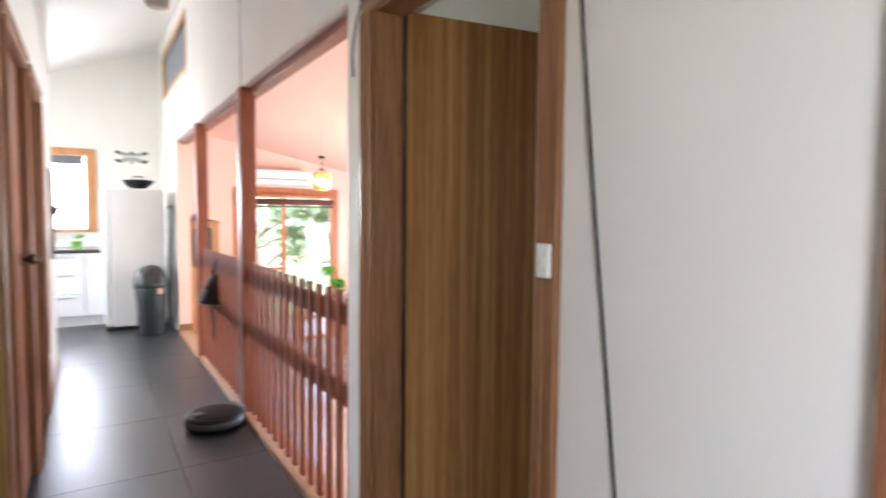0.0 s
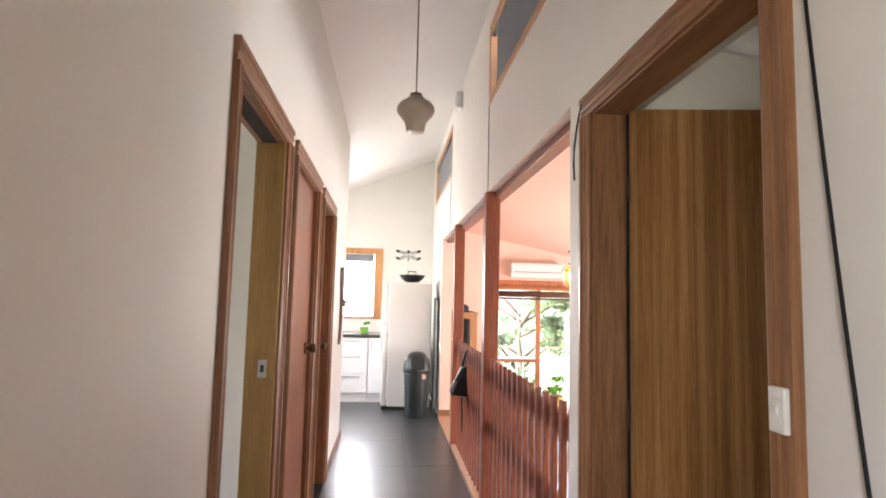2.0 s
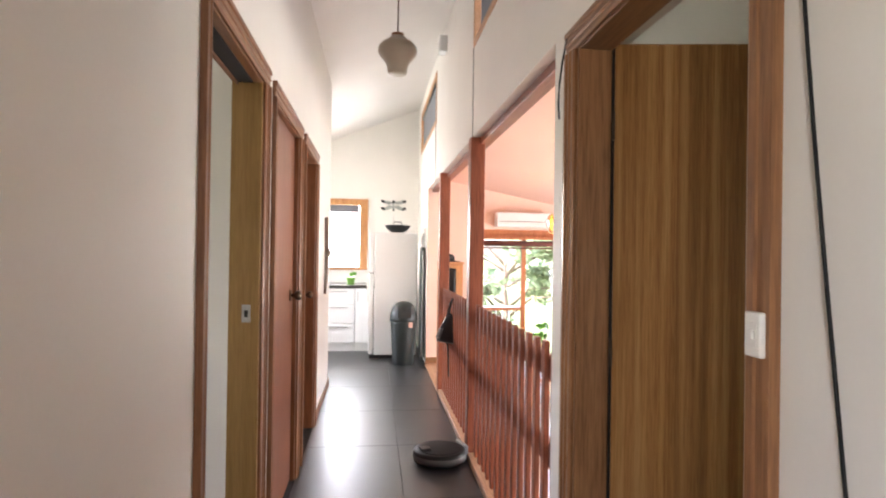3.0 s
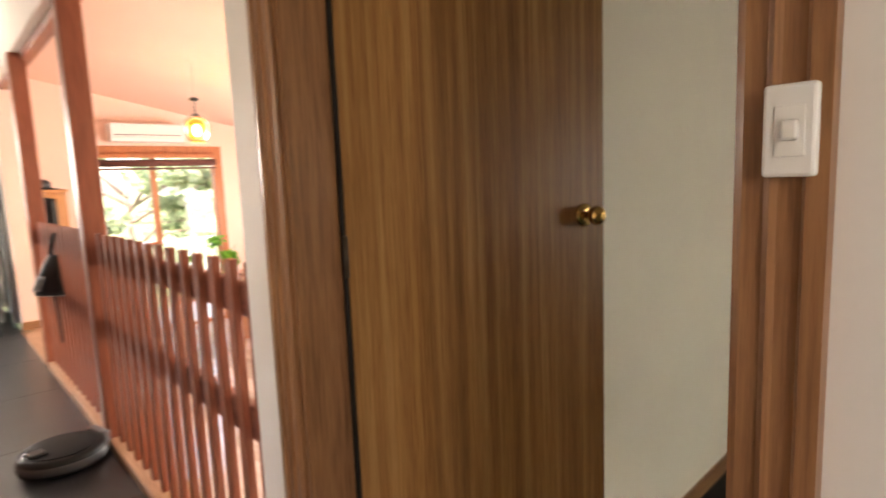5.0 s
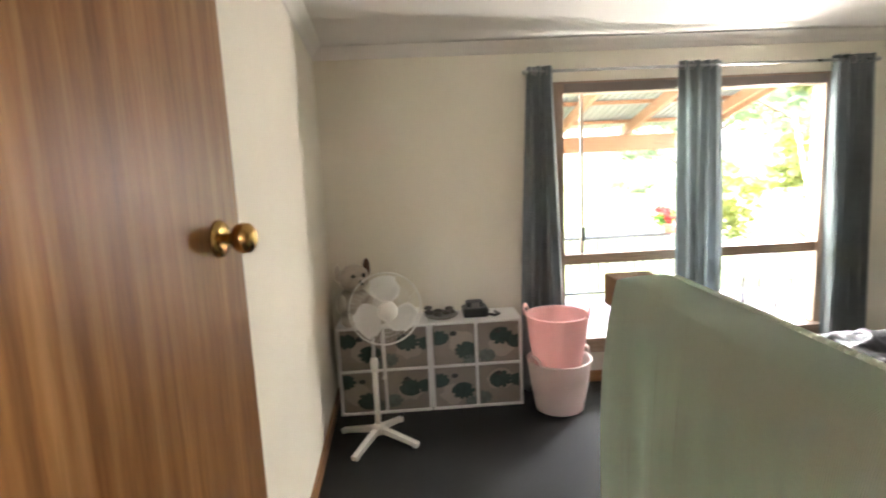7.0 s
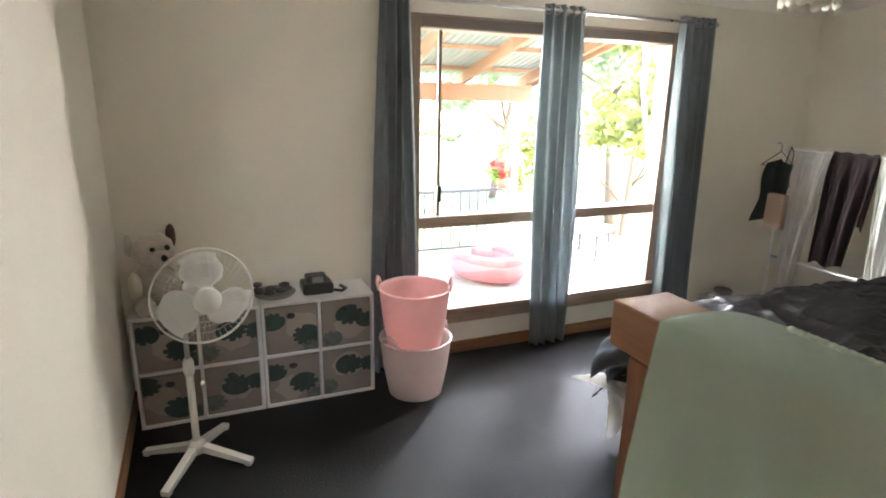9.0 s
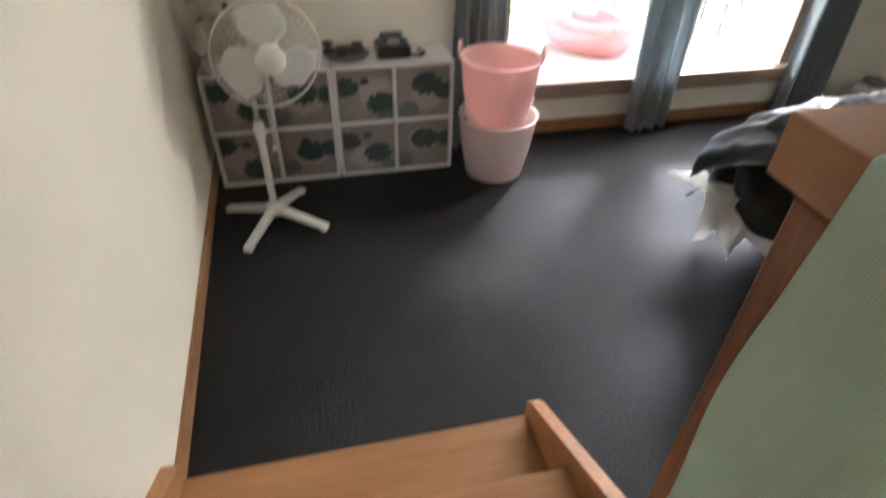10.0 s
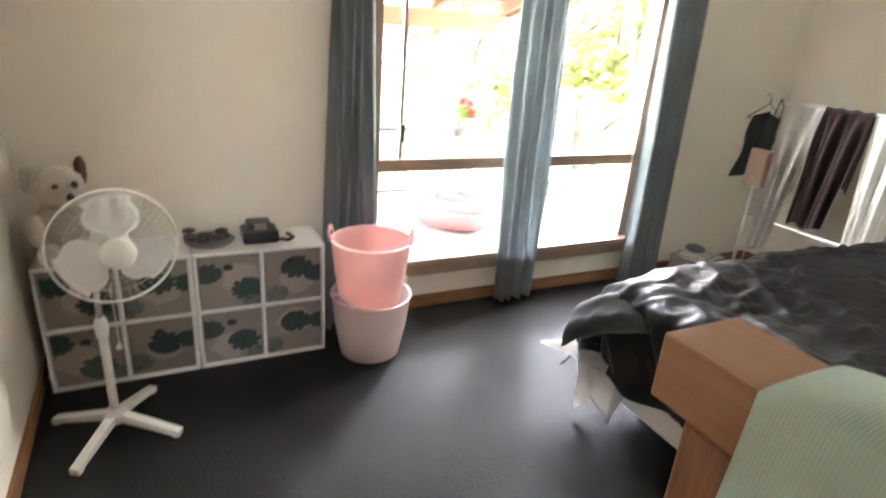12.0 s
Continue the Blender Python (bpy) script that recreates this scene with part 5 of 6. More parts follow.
# clothes rack
rack = thing("clothes_rack", "white metal clothes rack standing by the bed", "clothes rack", (0, 0, 0))
for xx in (4.50, 3.30):
    part("upright", tube([(xx, -1.62, F), (xx, -1.62, 0.912)], 0.012, 10), WHITE, rack)
    part("foot", tube([(xx, -1.85, F + 0.014), (xx, -1.38, F + 0.014)], 0.012, 10), WHITE, rack)
part("top_bar", tube([(4.50, -1.62, 0.912), (3.30, -1.62, 0.912)], 0.012, 10), WHITE, rack)
part("lower_bar", tube([(4.50, -1.62, 0.10), (3.30, -1.62, 0.10)], 0.009, 10), WHITE, rack)


def hung(x0, x1, drop_front, drop_back, seed, y_mid=-1.62, flare=0.0, skew=0.0):
    """A cloth folded over the top bar."""
    def fn(u, v):
        s = (v - 0.35) / 0.65 if v > 0.35 else (v - 0.35) / 0.35
        d = drop_front * s if s > 0 else drop_back * -s
        w = 0.022 * math.sin(u * 15 + seed + 2 * s) + 0.012 * math.sin(u * 31 + seed)
        side = math.tanh(s * 12)
        x = x0 + (x1 - x0) * u + flare * (u - 0.5) * abs(s) + skew * max(0, s)
        return (x, y_mid + side * (0.018 + 0.012 * abs(s)) + w * min(1, abs(s) * 4), 0.928 - d - 0.02 * math.sin(u * 11 + seed) * abs(s) + 0.004 * math.cos(u * 20))
    return sheet(fn, 40, 48, 0.006)


BROWN = mottled("dark_brown_knit", (0.050, 0.030, 0.030), 0.9, 0.2, 8, 200, 0.4, sheen=0.2)
for nm, lab, cat, bm_, mt in (("white_towel", "white cotton towel hung over the clothes rack", "towel", hung(4.42, 4.15, 1.05, 0.6, 1.0, flare=0.16, skew=0.06), SHEETW),
                              ("brown_jumper", "dark brown knitted garment hung over the clothes rack", "garment", hung(4.15, 3.86, 0.78, 0.5, 2.2, -1.60, 0.05, 0.05), BROWN),
                              ("white_shirt", "white shirt hung over the clothes rack", "garment", hung(3.86, 3.60, 0.95, 0.6, 3.1, flare=0.1), SHEETW),
                              ("lilac_shirt", "pale lilac shirt hung over the clothes rack", "garment", hung(3.60, 3.36, 0.9, 0.6, 4.0), mottled("lilac_cotton", (0.36, 0.30, 0.33), 0.85, 0.2, 14, 90, 0.2))):
    th_ = thing(nm, lab, cat, (0, 0, 0))
    part("cloth", bm_, mt, th_)
hang = thing("hanger_jacket", "dark green grey jacket on a wire hanger at the rack's end", "jacket", (4.52, -1.58, 0.80))
part("hanger", tube([(0.13, 0.02, -0.02), (0.0, 0, 0.09), (-0.11, 0, 0.0), (0.13, 0.02, -0.02)], 0.004, 6), BLACK, hang)
part("hook", tube([(0, 0, 0.09), (0, 0, 0.13), (0.02, 0, 0.155), (0.04, 0, 0.14)], 0.003, 6), BLACK, hang)
part("jacket", sheet(lambda u, v: (-0.11 + 0.20 * u + 0.08 * v * (u - 0.2), 0.045 * math.sin(u * 6.5) + 0.02 * math.sin(v * 8), 0.05 - 0.10 * abs(u - 0.5) - 0.46 * v), 20, 24, 0.03), mottled("dark_green_grey_cloth", (0.045, 0.055, 0.055), 0.85, 0.25, 6, 120, 0.3), hang)
carton = thing("tan_bag", "tan cardboard bag hanging on the clothes rack", "bag", (4.44, -1.52, 0.33))
part("body", box(-0.07, 0.07, -0.03, 0.03, 0.0, 0.26, 0.012, 2), mottled("tan_card", (0.36, 0.25, 0.19), 0.8), carton)
part("strap", tube([(-0.04, 0, 0.26), (-0.02, -0.06, 0.55), (0.02, -0.08, 0.60), (0.04, 0, 0.26)], 0.004, 6), BLACK, carton)
pinkc = thing("pink_cloth", "pink cloth lying over the end of the bed", "cloth", (0, 0, 0))
part("cloth", sheet(lambda u, v: (3.35 - 0.28 * u, -1.52 + 0.18 * v, 0.33 + 0.20 * u * (1 - abs(v - 0.5)) + 0.02 * math.sin(u * 9 + v * 5)), 14, 12, 0.02), mottled("dusty_pink_cotton", (0.55, 0.26, 0.26), 0.85, 0.2, 8, 90, 0.2), pinkc)

# bedroom lamp shade
lamp = thing("ceiling_pendant", "unlit pendant with a shade of pale shell discs", "lamp", (3.385, -0.075, -0.055))
CAPIZ = mottled("pale_capiz", (0.70, 0.66, 0.56), 0.3, 0.2, 22, 60, 0.1)
part("cord", tube([(0, 0, 1.85), (0, 0, ceil_z(3.385) + 0.054)], 0.004, 6), PLASTIC, lamp)
part("ring", tube([(0.11 * math.cos(a * math.pi / 16), 0.11 * math.sin(a * math.pi / 16), 1.845) for a in range(32)], 0.005, 6, True), PLASTIC, lamp)
part("spokes", join(*[tube([(0, 0, 1.85), (0.11 * math.cos(a), 0.11 * math.sin(a), 1.846)], 0.003, 5) for a in (0, 2.09, 4.19)]), PLASTIC, lamp)
disc = mesh_of("disc", moved(lathe([(0.024, 0), (0.024, 0.0015)], 10), pose(0, 0, 0, 90)), CAPIZ)
for k in range(16):
    a = 2 * math.pi * k / 16
    for j in range(4):
        ds = new("disc", disc)
        ds.parent = lamp
        ds.matrix_local = pose(0.112 * math.cos(a), 0.112 * math.sin(a), 1.82 - 0.045 * j, random.uniform(-6, 6), random.uniform(-6, 6), math.degrees(a) + 90)


# ---- living room things ----
lw = tagged(thing("window_living", "tall glazed sliding door in a honey red timber frame", "window", (0, 0, 0)), kind="structure")
ORANGE = timber("honey_red_timber", (0.42, 0.13, 0.05), (0.58, 0.22, 0.09), "z", 0.4)
part("window_frame", join(box(1.93, 2.0, 8.585, 8.715, F, 1.69, 0.003), box(3.285, 3.378, 8.585, 8.715, F, 1.69, 0.003), box(2.0, 3.285, 8.585, 8.715, 1.60, 1.69, 0.003)), ORANGE, lw)
part("mullion", box(2.575, 2.63, 8.63, 8.69, F + 0.04, 1.60, 0.003), ORANGE, lw)
part("sill_rail", box(2.0, 3.285, 8.62, 8.70, F, F + 0.04, 0.003), ORANGE, lw)
part("middle_rail", box(2.0, 2.574, 8.64, 8.68, 0.56, 0.60, 0.002), ORANGE, lw)
for xa, xb in ((2.0, 2.575), (2.63, 3.285)):
    g = part("pane", box(xa, xb, 8.655, 8.659, F + 0.04, 1.60), GLASS, lw)
    g.visible_shadow = False
bld = thing("roller_blind", "dark red brown roller blind rolled up at the window head", "blind", (0, 0, 0))
part("roll", tube([(2.0, 8.555, 1.50), (3.285, 8.555, 1.50)], 0.04, 14), mottled("maroon_blind_cloth", (0.13, 0.045, 0.035), 0.8, 0.1), bld)
part("hem_bar", box(2.0, 3.285, 8.545, 8.565, 1.425, 1.448, 0.004), bpy.data.materials["maroon_blind_cloth"], bld)
part("pelmet", box(1.98, 3.30, 8.52, 8.584, 1.555, 1.60, 0.004), ORANGE, bld)

ac = thing("air_conditioner", "white wall air conditioner over the glazed door", "air conditioner", (0, 0, 0))
part("casing", box(2.16, 2.92, 8.42, 8.599, 1.725, 1.925, 0.02, 3), WHITE, ac)
part("louvre", moved(box(-0.34, 0.34, -0.003, 0.003, -0.025, 0.025, 0.002), pose(2.54, 8.425, 1.755, 25)), PLASTIC, ac)
part("slot", box(2.20, 2.88, 8.417, 8.4195, 1.795, 1.802), BLACK, ac)

AMBER = glass("amber_glass", (1.0, 0.42, 0.05), 0.25)
AMBER.node_tree.nodes["Principled BSDF"].inputs["Transmission Weight"].default_value = 0.75
pl = thing("pendant_lamp", "lit amber globe pendant lamp in the living room", "lamp", (2.30, 6.32, 0.02))
part("globe", lathe([(0.030, 1.752), (0.066, 1.742), (0.092, 1.712), (0.102, 1.668), (0.098, 1.618), (0.082, 1.574), (0.062, 1.550), (0.058, 1.549)], 36, False), AMBER, pl)
part("bulb", blob((0, 0, 1.635), 0.045, (1, 1, 1.35)), glow("warm_bulb", (1.0, 0.70, 0.30), 7.0), pl, "glowing bulb")
part("cap", lathe([(0.030, 1.750), (0.030, 1.766), (0.010, 1.776)], 18), BLACK, pl)
part("stem", tube([(0, 0, 1.776), (0, 0, 1.872)], 0.004, 6), BLACK, pl)
part("cord_grip", lathe([(0.012, 1.868), (0.034, 1.876), (0.034, 1.890), (0.008, 1.900)], 18), BLACK, pl, "dark cord grip")
part("cord", tube([(0, 0, 1.898), (0, 0, 2.196)], 0.0025, 6), mottled("pale_cord", (0.72, 0.52, 0.42), 0.6), pl)
part("ceiling_rose", lathe([(0.032, 2.176), (0.032, 2.190), (0.015, 2.198)], 18), bpy.data.materials["pale_cord"], pl)

cupb = thing("pine_cupboard", "honey pine cupboard against the peach wall", "cupboard", (1.30, 8.12, F))
CUP = timber("honey_pine", (0.48, 0.22, 0.09), (0.64, 0.34, 0.16), "z", 0.4)
part("body", box(0.0, 0.36, 0.02, 0.46, 0.05, 1.66, 0.004), CUP, cupb)
for a, b in ((0.06, 0.85), (0.87, 1.64)):
    dd = part("door", box(0.005, 0.355, 0.0, 0.019, a, b, 0.003), CUP, cupb)
    part("panel", box(0.06, 0.30, -0.004, -0.0005, a + 0.06, b - 0.06, 0.002), CUP, dd)
part("plinth", box(0.01, 0.35, 0.03, 0.45, 0, 0.049), CUP, cupb)
part("cornice", box(-0.012, 0.372, -0.012, 0.47, 1.661, 1.69, 0.005), CUP, cupb)
hat = thing("dark_hat", "dark hat with a band on top of the pine cupboard", "hat", (1.48, 8.32, F + 1.6905))
part("brim", lathe([(0.17, 0.0), (0.175, 0.008), (0.09, 0.018)], 30), BLACK, hat)
part("crown", lathe([(0.095, 0.010), (0.09, 0.07), (0.06, 0.10), (0.001, 0.105)], 26), BLACK, hat)
hb = thing("dark_jacket", "dark jacket hung on the cupboard front", "jacket", (1.46, 8.095, F + 1.16))
part("cloth", sheet(lambda u, v: (-0.10 + 0.20 * u, -0.02 - 0.02 * math.sin(u * 9) - 0.02 * math.sin(math.pi * u), 0.46 * (1 - v) - 0.03 * abs(u - 0.5)), 14, 12, 0.02), BLACK, hb)
part("hook", tube([(0, 0.02, 0.47), (0, -0.02, 0.48), (0, -0.035, 0.45)], 0.006, 8), BRASS, hb)

# white open shelves and dining set in the far corner
hut = thing("hutch", "white open shelf unit with ornaments against the peach wall", "shelf unit", (3.92, 8.24, F))
for name, b in (("side_panel", (0, 0.03, 0, 0.34, 0.0, 2.16)), ("side_panel", (0.66, 0.69, 0, 0.34, 0.0, 2.16)), ("back_panel", (0.03, 0.66, 0.32, 0.335, 0.0, 2.10)), ("top_panel", (-0.02, 0.71, -0.02, 0.35, 2.161, 2.20))):
    part(name, box(*b, 0.003), SHELF, hut)
for zz in (0.08, 0.80, 1.06, 1.36, 1.68):
    part("shelf", box(0.031, 0.659, 0.005, 0.319, zz, zz + 0.022, 0.002), SHELF, hut)
rnd_orn = random.Random(8)
for k, (xx, zz, col) in enumerate(((0.18, 1.703, (0.35, 0.12, 0.07)), (0.42, 1.703, (0.45, 0.25, 0.18)), (0.30, 1.383, (0.07, 0.08, 0.09)), (0.52, 1.383, (0.12, 0.13, 0.14)), (0.16, 1.083, (0.10, 0.22, 0.45)), (0.33, 1.083, (0.75, 0.55, 0.30)), (0.50, 1.083, (0.25, 0.45, 0.60)), (0.30, 0.823, (0.5, 0.2, 0.15)))):
    jar = thing("ornament_jar", "small glazed ornament jar on the white shelf", "ornament", (3.92 + xx, 8.40, F + zz), group="shelf ornaments")
    hgt = rnd_orn.uniform(0.09, 0.17)
    part("body", lathe([(0.03, 0), (0.055, hgt * 0.35), (0.05, hgt * 0.7), (0.025, hgt * 0.9), (0.028, hgt)], 18), mottled("glaze_%s" % "abcdefgh"[k], col, 0.3, 0.2, 12), jar)

CHAIRW = timber("orange_brown_chair_timber", (0.32, 0.11, 0.045), (0.46, 0.18, 0.08), "z", 0.4)
chair = thing("dining_chair", "orange brown timber dining chair with a slatted back", "chair", (3.25, 6.70, F), 20, "dining chairs")
for lx in (-0.19, 0.19):
    part("leg", box(lx - 0.018, lx + 0.018, -0.20, -0.164, 0, 0.44, 0.003), CHAIRW, chair)
    part("back_post", box(lx - 0.018, lx + 0.018, 0.17, 0.206, 0, 0.98, 0.003), CHAIRW, chair)
part("seat", box(-0.22, 0.22, -0.22, 0.165, 0.441, 0.475, 0.012, 2), CHAIRW, chair)
part("top_rail", box(-0.171, 0.171, 0.175, 0.201, 0.88, 0.97, 0.006), CHAIRW, chair)
part("lower_rail", box(-0.171, 0.171, 0.178, 0.198, 0.56, 0.60, 0.004), CHAIRW, chair)
for k in range(4):
    part("slat", box(-0.125 + 0.07 * k, -0.085 + 0.07 * k, 0.182, 0.194, 0.601, 0.879, 0.003), CHAIRW, chair)
for cx, cy, cr in ((3.85, 6.55, -10), (3.35, 7.75, 195), (3.9, 7.7, 170)):
    copy_thing(chair, pose(cx, cy, F, 0, 0, cr))
table = thing("dining_table", "orange brown timber dining table", "table", (3.60, 7.2, F))
part("tabletop", box(-0.62, 0.62, -0.40, 0.40, 0.72, 0.75, 0.006, 2), CHAIRW, table)
for lx in (-0.55, 0.55):
    for ly in (-0.33, 0.33):
        part("leg", box(lx - 0.03, lx + 0.03, ly - 0.03, ly + 0.03, 0, 0.7195, 0.004), CHAIRW, table)


def house_plant(at, h, n, seed, label):
    p = thing("potted_plant", label, "plant", at, group="living room plants")
    part("pot", lathe([(0.07, 0), (0.10, 0.16), (0.108, 0.17), (0.095, 0.165), (0.085, 0.12)], 24), mottled("pot_%d" % seed, (0.50, 0.36, 0.10), 0.5), p)
    part("stems", join(*[tube([(0, 0, 0.14), (0.06 * math.cos(k * 1.3), 0.06 * math.sin(k * 1.3), h * 0.6), (0.14 * math.cos(k * 1.3), 0.14 * math.sin(k * 1.3), h * 0.9)], 0.006, 6, taper=0.002) for k in range(5)]), FOLIAGE, p)
    part("foliage", leaves(n, (0, 0, h * 0.75), (0.17, 0.17, h * 0.30), 0.045, seed, 0.45), FOLIAGE_BRIGHT, p)


stand = thing("plant_stand", "low timber bench carrying plants near the glazed door", "bench", (2.75, 7.35, F))
part("top", box(-0.45, 0.20, -0.16, 0.16, 0.56, 0.60, 0.004), CHAIRW, stand)
for lx in (-0.40, 0.15):
    part("leg", box(lx - 0.02, lx + 0.02, -0.12, 0.12, 0, 0.5595, 0.003), CHAIRW, stand)
house_plant((2.83, 7.35, F + 0.6005), 0.52, 170, 21, "leafy green pot plant on the bench")
house_plant((2.45, 7.38, F + 0.6005), 0.30, 70, 22, "small green pot plant on the bench")

# ---- outside ----
GRASS = mottled("dry_garden_grass", (0.10, 0.13, 0.04), 0.9, 0.4, 0.15, 8, 0.3)
struct("ground", sheet(lambda u, v: (-400 + 800 * u, -400 + 800 * v, -2.2), 8, 8), GRASS, "garden grass reaching to the distance")
DECKW = timber("pale_deck_boards", (0.30, 0.245, 0.215), (0.44, 0.37, 0.33), "y", 0.6, random_by=0.3)
deck = tagged(thing("deck", "pale timber verandah deck outside the bedroom window", "deck", (0, 0, 0)), kind="structure")
deck_board = mesh_of("board", box(0, 0.118, -3.2, 5.2, -0.03, 0, 0.003), DECKW)
for k in range(21):
    b = new("board", deck_board)
    b.parent, b.location = deck, (4.97 + 0.124 * k, 0, -0.55)
part("joists", join(*[box(4.96, 7.58, yy, yy + 0.05, -0.72, -0.582) for yy in (-3.1, -1.5, 0.1, 1.7, 3.3, 5.0)]), DECKW, deck)
part("stumps", join(*[box(xx, xx + 0.1, yy, yy + 0.1, -2.2, -0.721) for xx in (5.2, 7.4) for yy in (-3.1, -0.5, 2.1, 5.0)]), DECKW, deck)

ver = thing("verandah_roof", "timber verandah roof with rafters and translucent sheeting", "roof", (0, 0, 0))
OREG = timber("oregon_beam", (0.26, 0.12, 0.06), (0.38, 0.20, 0.11), "y", 0.55)
OREG_X = timber("oregon_rafter", (0.26, 0.13, 0.07), (0.38, 0.21, 0.12), "x", 0.55)
POSTW = timber("pale_post_timber", (0.20, 0.13, 0.10), (0.30, 0.21, 0.17), "z", 0.6)
part("beam", box(7.36, 7.44, -1.15, 5.2, 1.20, 1.38, 0.004), OREG, ver)
for k in range(9):
    yy = -1.12 + 0.78 * k
    part("rafter", prism([(4.95, 1.99), (7.60, 1.34), (7.60, 1.45), (4.95, 2.10)], "y", yy, yy + 0.045), OREG_X, ver)
for k in range(4):
    xx = 5.4 + 0.65 * k
    zz = 2.10 - (xx - 4.95) * 0.2453
    part("batten", box(xx, xx + 0.07, -1.16, 5.2, zz + 0.003, zz + 0.04), OREG, ver)
ROOFING, _nt, _b = shader("translucent_roofing", 0.5)
_b.inputs["Base Color"].default_value = (0.22, 0.255, 0.225, 1)
_b.inputs["Transmission Weight"].default_value = 0.035
part("sheeting", sheet(lambda u, v: (4.95 + 2.75 * u, -1.2 + 6.4 * v, 2.152 - 2.75 * u * 0.2453 + 0.009 * math.sin(v * 6.4 * 82)), 2, 520), ROOFING, ver)
part("post", box(7.355, 7.445, -1.02, -0.93, -0.549, 1.199, 0.004), POSTW, ver)
part("post", box(7.355, 7.445, 4.6, 4.69, -0.549, 1.199, 0.004), POSTW, ver)
part("fascia", prism([(4.95, 1.96), (7.64, 1.30), (7.64, 1.46), (4.95, 2.12)], "y", -1.19, -1.165), OREG_X, ver)

vr = thing("verandah_railing", "dark metal verandah railing with thin uprights", "railing", (0, 0, 0))
RAILM = mottled("grey_painted_metal", (0.09, 0.095, 0.10), 0.4, 0.1)
part("top_rail", box(7.38, 7.42, -0.92, 4.59, 0.19, 0.225, 0.004), RAILM, vr)
part("lower_rail", box(7.385, 7.415, -0.92, 4.59, -0.47, -0.44, 0.003), RAILM, vr)
up = mesh_of("upright", box(-0.007, 0.007, -0.007, 0.007, -0.439, 0.189), RAILM)
for k in range(50):
    o = new("upright", up)
    o.parent, o.location = vr, (7.40, -0.86 + 0.11 * k, 0)

dog = thing("pet_bed", "pink and white pet bed on the verandah deck", "pet bed", (6.55, -0.25, -0.549), 20)
ROSE = mottled("pink_fleece", (0.46, 0.11, 0.11), 0.9, 0.1, 6, 90, 0.3)
part("wall", tube([(0.34 * math.cos(a), 0.26 * math.sin(a), 0.13) for a in [0.35 + k * (2 * math.pi - 0.7) / 24 for k in range(25)]], 0.10, 12), ROSE, dog)
part("wall_top", tube([(0.36 * math.cos(a), 0.27 * math.sin(a), 0.23) for a in [1.2 + k * 3.9 / 24 for k in range(25)]], 0.055, 10), ROSE, dog)
part("cushion", blob((0, 0, 0.09), 0.27, (1.05, 0.8, 0.3)), SHEETW, dog, "white cushion")
fl = thing("flower_pot", "hanging pot of red flowers on the verandah post", "plant", (7.30, -0.80, 0.24))
part("pot", lathe([(0.06, 0), (0.09, 0.10), (0.085, 0.10)], 18), mottled("terracotta", (0.50, 0.18, 0.10), 0.7), fl)
part("flowers", leaves(130, (0, 0, 0.22), (0.14, 0.14, 0.13), 0.035, 31), mottled("red_petals", (0.65, 0.07, 0.06), 0.6), fl)
part("foliage", leaves(130, (0, 0.05, 0.14), (0.16, 0.18, 0.09), 0.035, 32), FOLIAGE_BRIGHT, fl)
part("bracket", tube([(0.07, -0.13, 0.05), (0.03, -0.06, 0.02), (0, 0, 0.0)], 0.008, 6), BLACK, fl)
wb = thing("garden_chair", "blue and white striped garden seat on the deck", "chair", (6.9, -1.75, -0.549), 30)
STRIPE = mottled("blue_white_stripe", (0.50, 0.55, 0.62), 0.8, 0.2)
part("seat", box(-0.22, 0.22, -0.22, 0.22, 0.30, 0.36, 0.02, 2), STRIPE, wb)
part("backrest", moved(box(-0.22, 0.22, -0.02, 0.02, 0, 0.42, 0.012, 2), pose(0, 0.22, 0.33, -15)), STRIPE, wb)
for lx in (-0.18, 0.18):
    for ly in (-0.18, 0.18):
        part("leg", box(lx - 0.015, lx + 0.015, ly - 0.015, ly + 0.015, 0, 0.2995), RAILM, wb)

# balcony outside the living room
bal2 = tagged(thing("balcony", "small pale balcony with a white railing outside the living room", "balcony", (0, 0, 0)), kind="structure")
part("slab", box(1.2, 4.6, 8.73, 10.3, -0.62, -0.50), DECKW, bal2)
part("rail", box(1.2, 4.6, 10.22, 10.26, 0.42, 0.47, 0.004), WHITE, bal2)
up2 = mesh_of("upright", box(-0.009, 0.009, -0.009, 0.009, -0.499, 0.419), WHITE)
for k in range(31):
    o = new("upright", up2)
    o.parent, o.location = bal2, (1.25 + 0.11 * k, 10.24, 0)

BARK = mottled("grey_brown_bark", (0.17, 0.12, 0.09), 0.9, 0.35, 4, 40, 0.5)


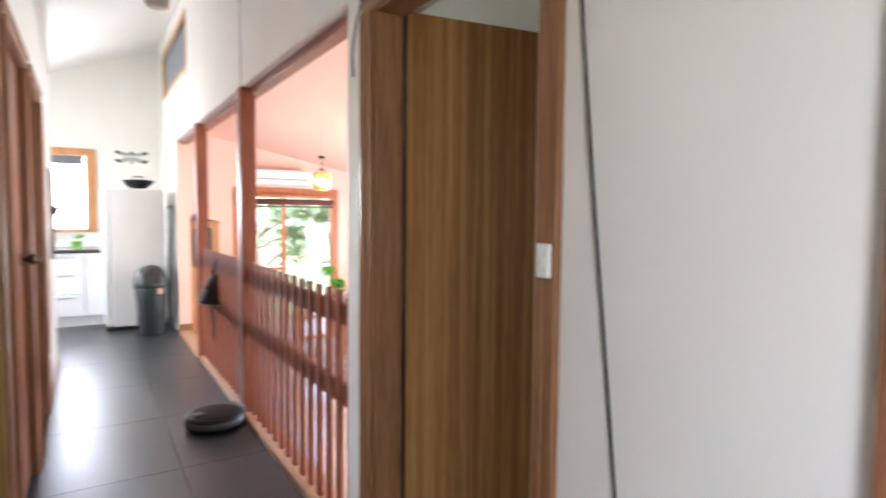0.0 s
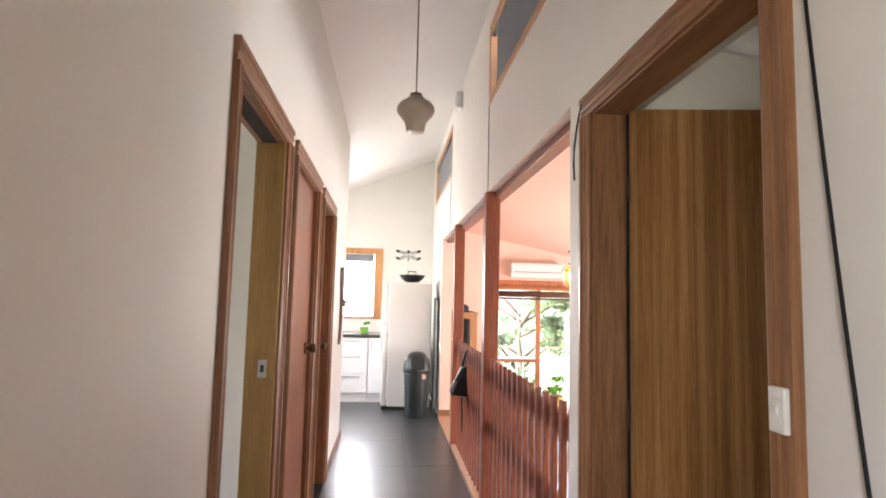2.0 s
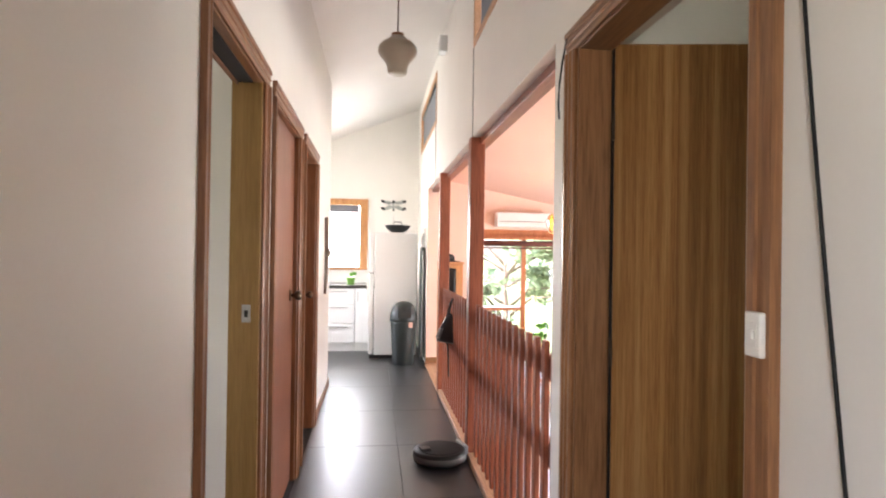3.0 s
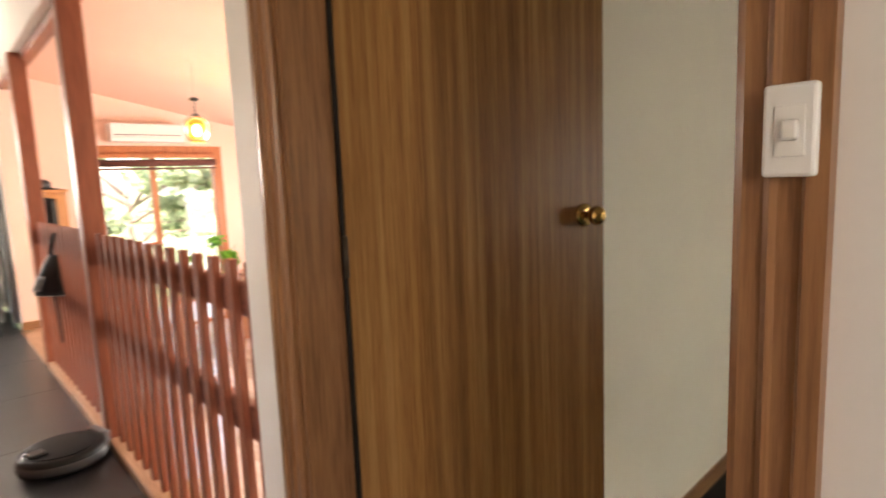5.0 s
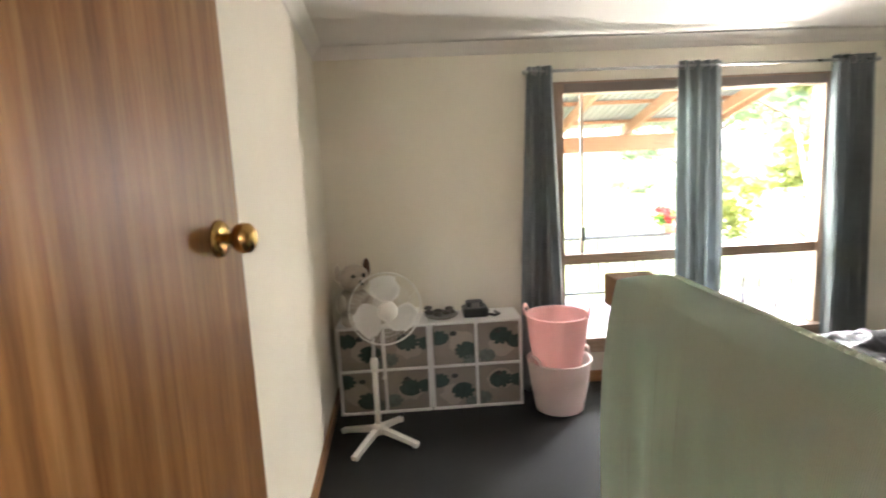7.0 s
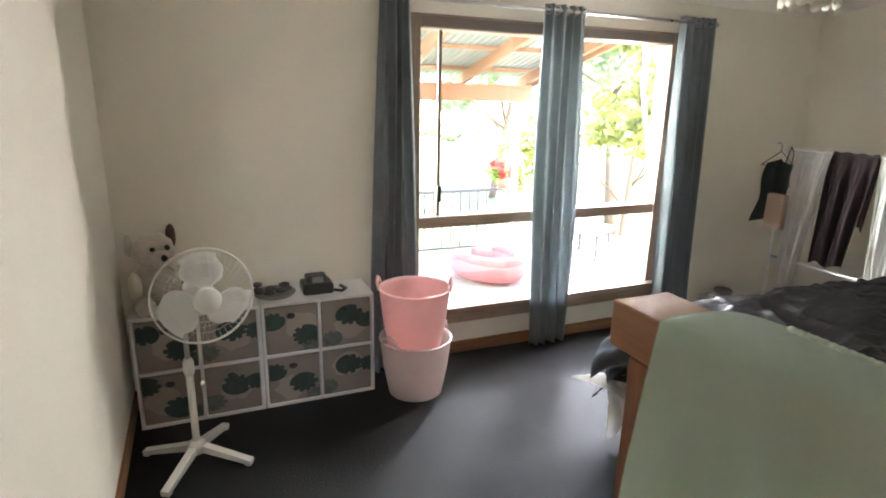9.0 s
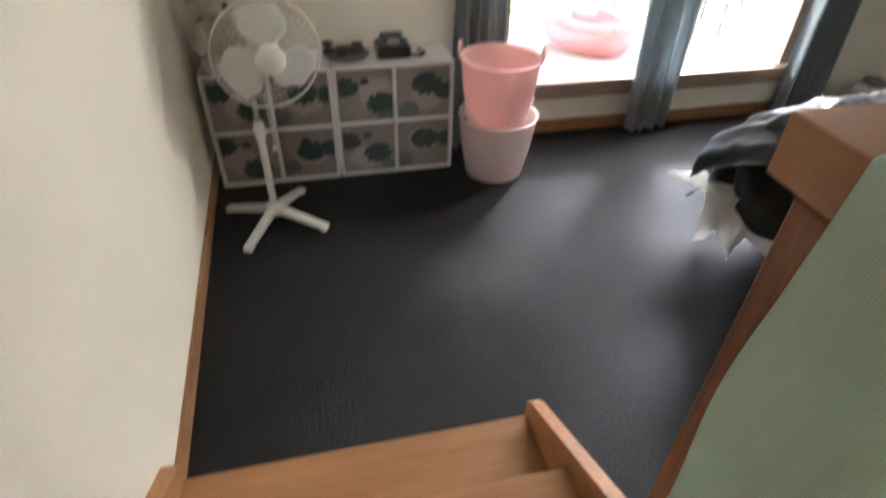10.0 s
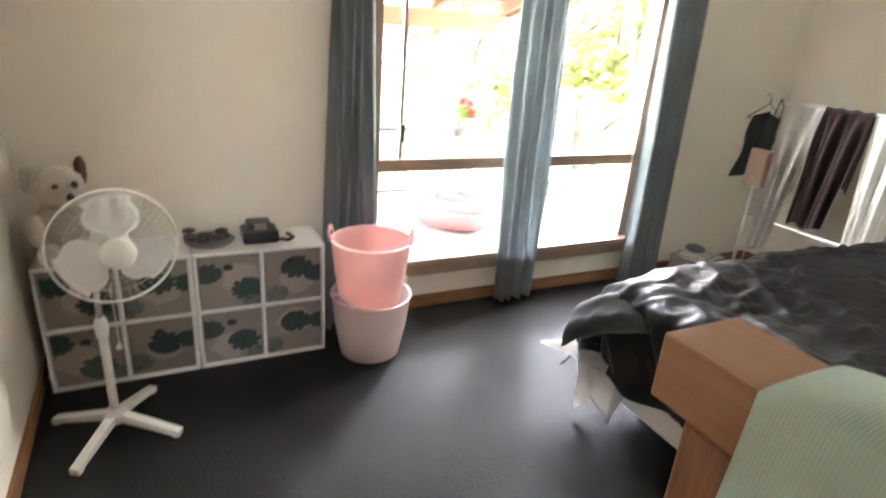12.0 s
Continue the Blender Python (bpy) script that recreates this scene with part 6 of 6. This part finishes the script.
def tree(name, at, h, r, seed, mat, n, label, size=0.09, trunk=0.09):
    """A tapered trunk with limbs and a ragged crown of many leaves."""
    t = thing(name, label, "tree", at)
    rnd = random.Random(seed)
    lean = Vector((rnd.uniform(-0.15, 0.15), rnd.uniform(-0.15, 0.15), 0)) * h
    spine = [Vector((0, 0, 0)), lean * 0.3 + Vector((0.05, -0.04, h * 0.3)), lean * 0.7 + Vector((-0.03, 0.05, h * 0.6)), lean + Vector((0, 0, h * 0.9))]
    part("trunk", tube(spine, trunk, 10, taper=trunk * 0.25), BARK, t)
    limbs, crowns = [], []
    for k in range(11):
        a, f = rnd.uniform(0, 6.28), rnd.uniform(0.35, 0.85)
        base = spine[1].lerp(spine[3], (f - 0.3) / 0.6)
        tip = base + Vector((math.cos(a) * r * rnd.uniform(0.5, 1.0), math.sin(a) * r * rnd.uniform(0.5, 1.0), h * rnd.uniform(0.08, 0.30)))
        limbs.append(tube([base, base.lerp(tip, 0.5) + Vector((0, 0, 0.06 * h)), tip], trunk * 0.4, 6, taper=trunk * 0.08))
        crowns.append(leaves(n // 11, tip, (r * 0.42, r * 0.42, h * 0.14), size, seed * 50 + k))
    part("limbs", join(*limbs), BARK, t)
    part("crown", join(*crowns), mat, t)


tree("tree", (8.7, -3.7, -2.2), 4.3, 1.75, 3, FOLIAGE_YELLOW, 7600, "small yellow green garden tree beyond the verandah", 0.075, 0.07)
tree("tree", (19.5, -7.0, -2.2), 6.0, 3.2, 4, FOLIAGE, 3600, "broad green garden tree behind the lawn", 0.13, 0.14)
tree("tree", (13.5, -7.5, -2.2), 7.5, 3.4, 5, FOLIAGE, 4200, "tall green garden tree", 0.15, 0.18)
tree("tree", (24.0, 3.0, -2.2), 4.5, 3.2, 6, FOLIAGE_YELLOW, 3600, "broad green garden tree", 0.14, 0.14)
tree("tree", (4.2, 16.0, -2.2), 4.2, 2.4, 7, FOLIAGE, 3800, "round green tree beyond the balcony", 0.12, 0.13)
tree("tree", (7.8, 17.5, -2.2), 4.4, 2.6, 9, FOLIAGE, 3800, "round green tree beyond the balcony", 0.13, 0.13)
tree("tree", (-1.0, 24.0, -2.2), 3.0, 2.4, 10, FOLIAGE, 3000, "round green tree behind the kitchen", 0.12, 0.12)
far = part("far_woods", join(*[leaves(700, (60 * math.cos(a), 8 + 60 * math.sin(a), -1.6 + 0.8 * math.sin(a * 5)), (9, 9, 1.9), 0.6, 200 + k) for k, a in enumerate([-0.9 + 0.21 * q for q in range(15)])]), FOLIAGE)
tagged(far, "distant woods along the hillside", "trees", kind="stuff")

# ---- vinyl floor sheets, last ----
hall_floor = tagged(thing("floor_hall", "dark slate vinyl floor in large squares", "floor", (0, 0, 0)), kind="structure")
rows_y = [-1.19 + 0.87 * k for k in range(13)]
for k, (ya, yb) in enumerate(zip(rows_y, rows_y[1:])):
    yb = min(yb, 9.296)
    cols = [0.058, 0.69, 1.136] if yb < 6.76 else [-2.59, -1.8, -0.93, -0.06, 0.69, 1.150]
    for xa, xb in zip(cols, cols[1:]):
        part("tile", box(xa + 0.0012, xb - 0.0012, ya + 0.0012, yb - 0.0012, -0.011, 0.0, 0.0012), VINYL, hall_floor)
for xa, xb, ya, yb in ((1.138, 1.70, 1.85, 2.635), (1.702, 2.188, 1.736, 2.786), (1.334, 1.70, 1.736, 1.849), (1.334, 1.70, 2.636, 2.786)):
    part("tile", box(xa + 0.001, xb - 0.001, ya + 0.001, yb - 0.001, -0.011, 0.0, 0.0012), VINYL, hall_floor)
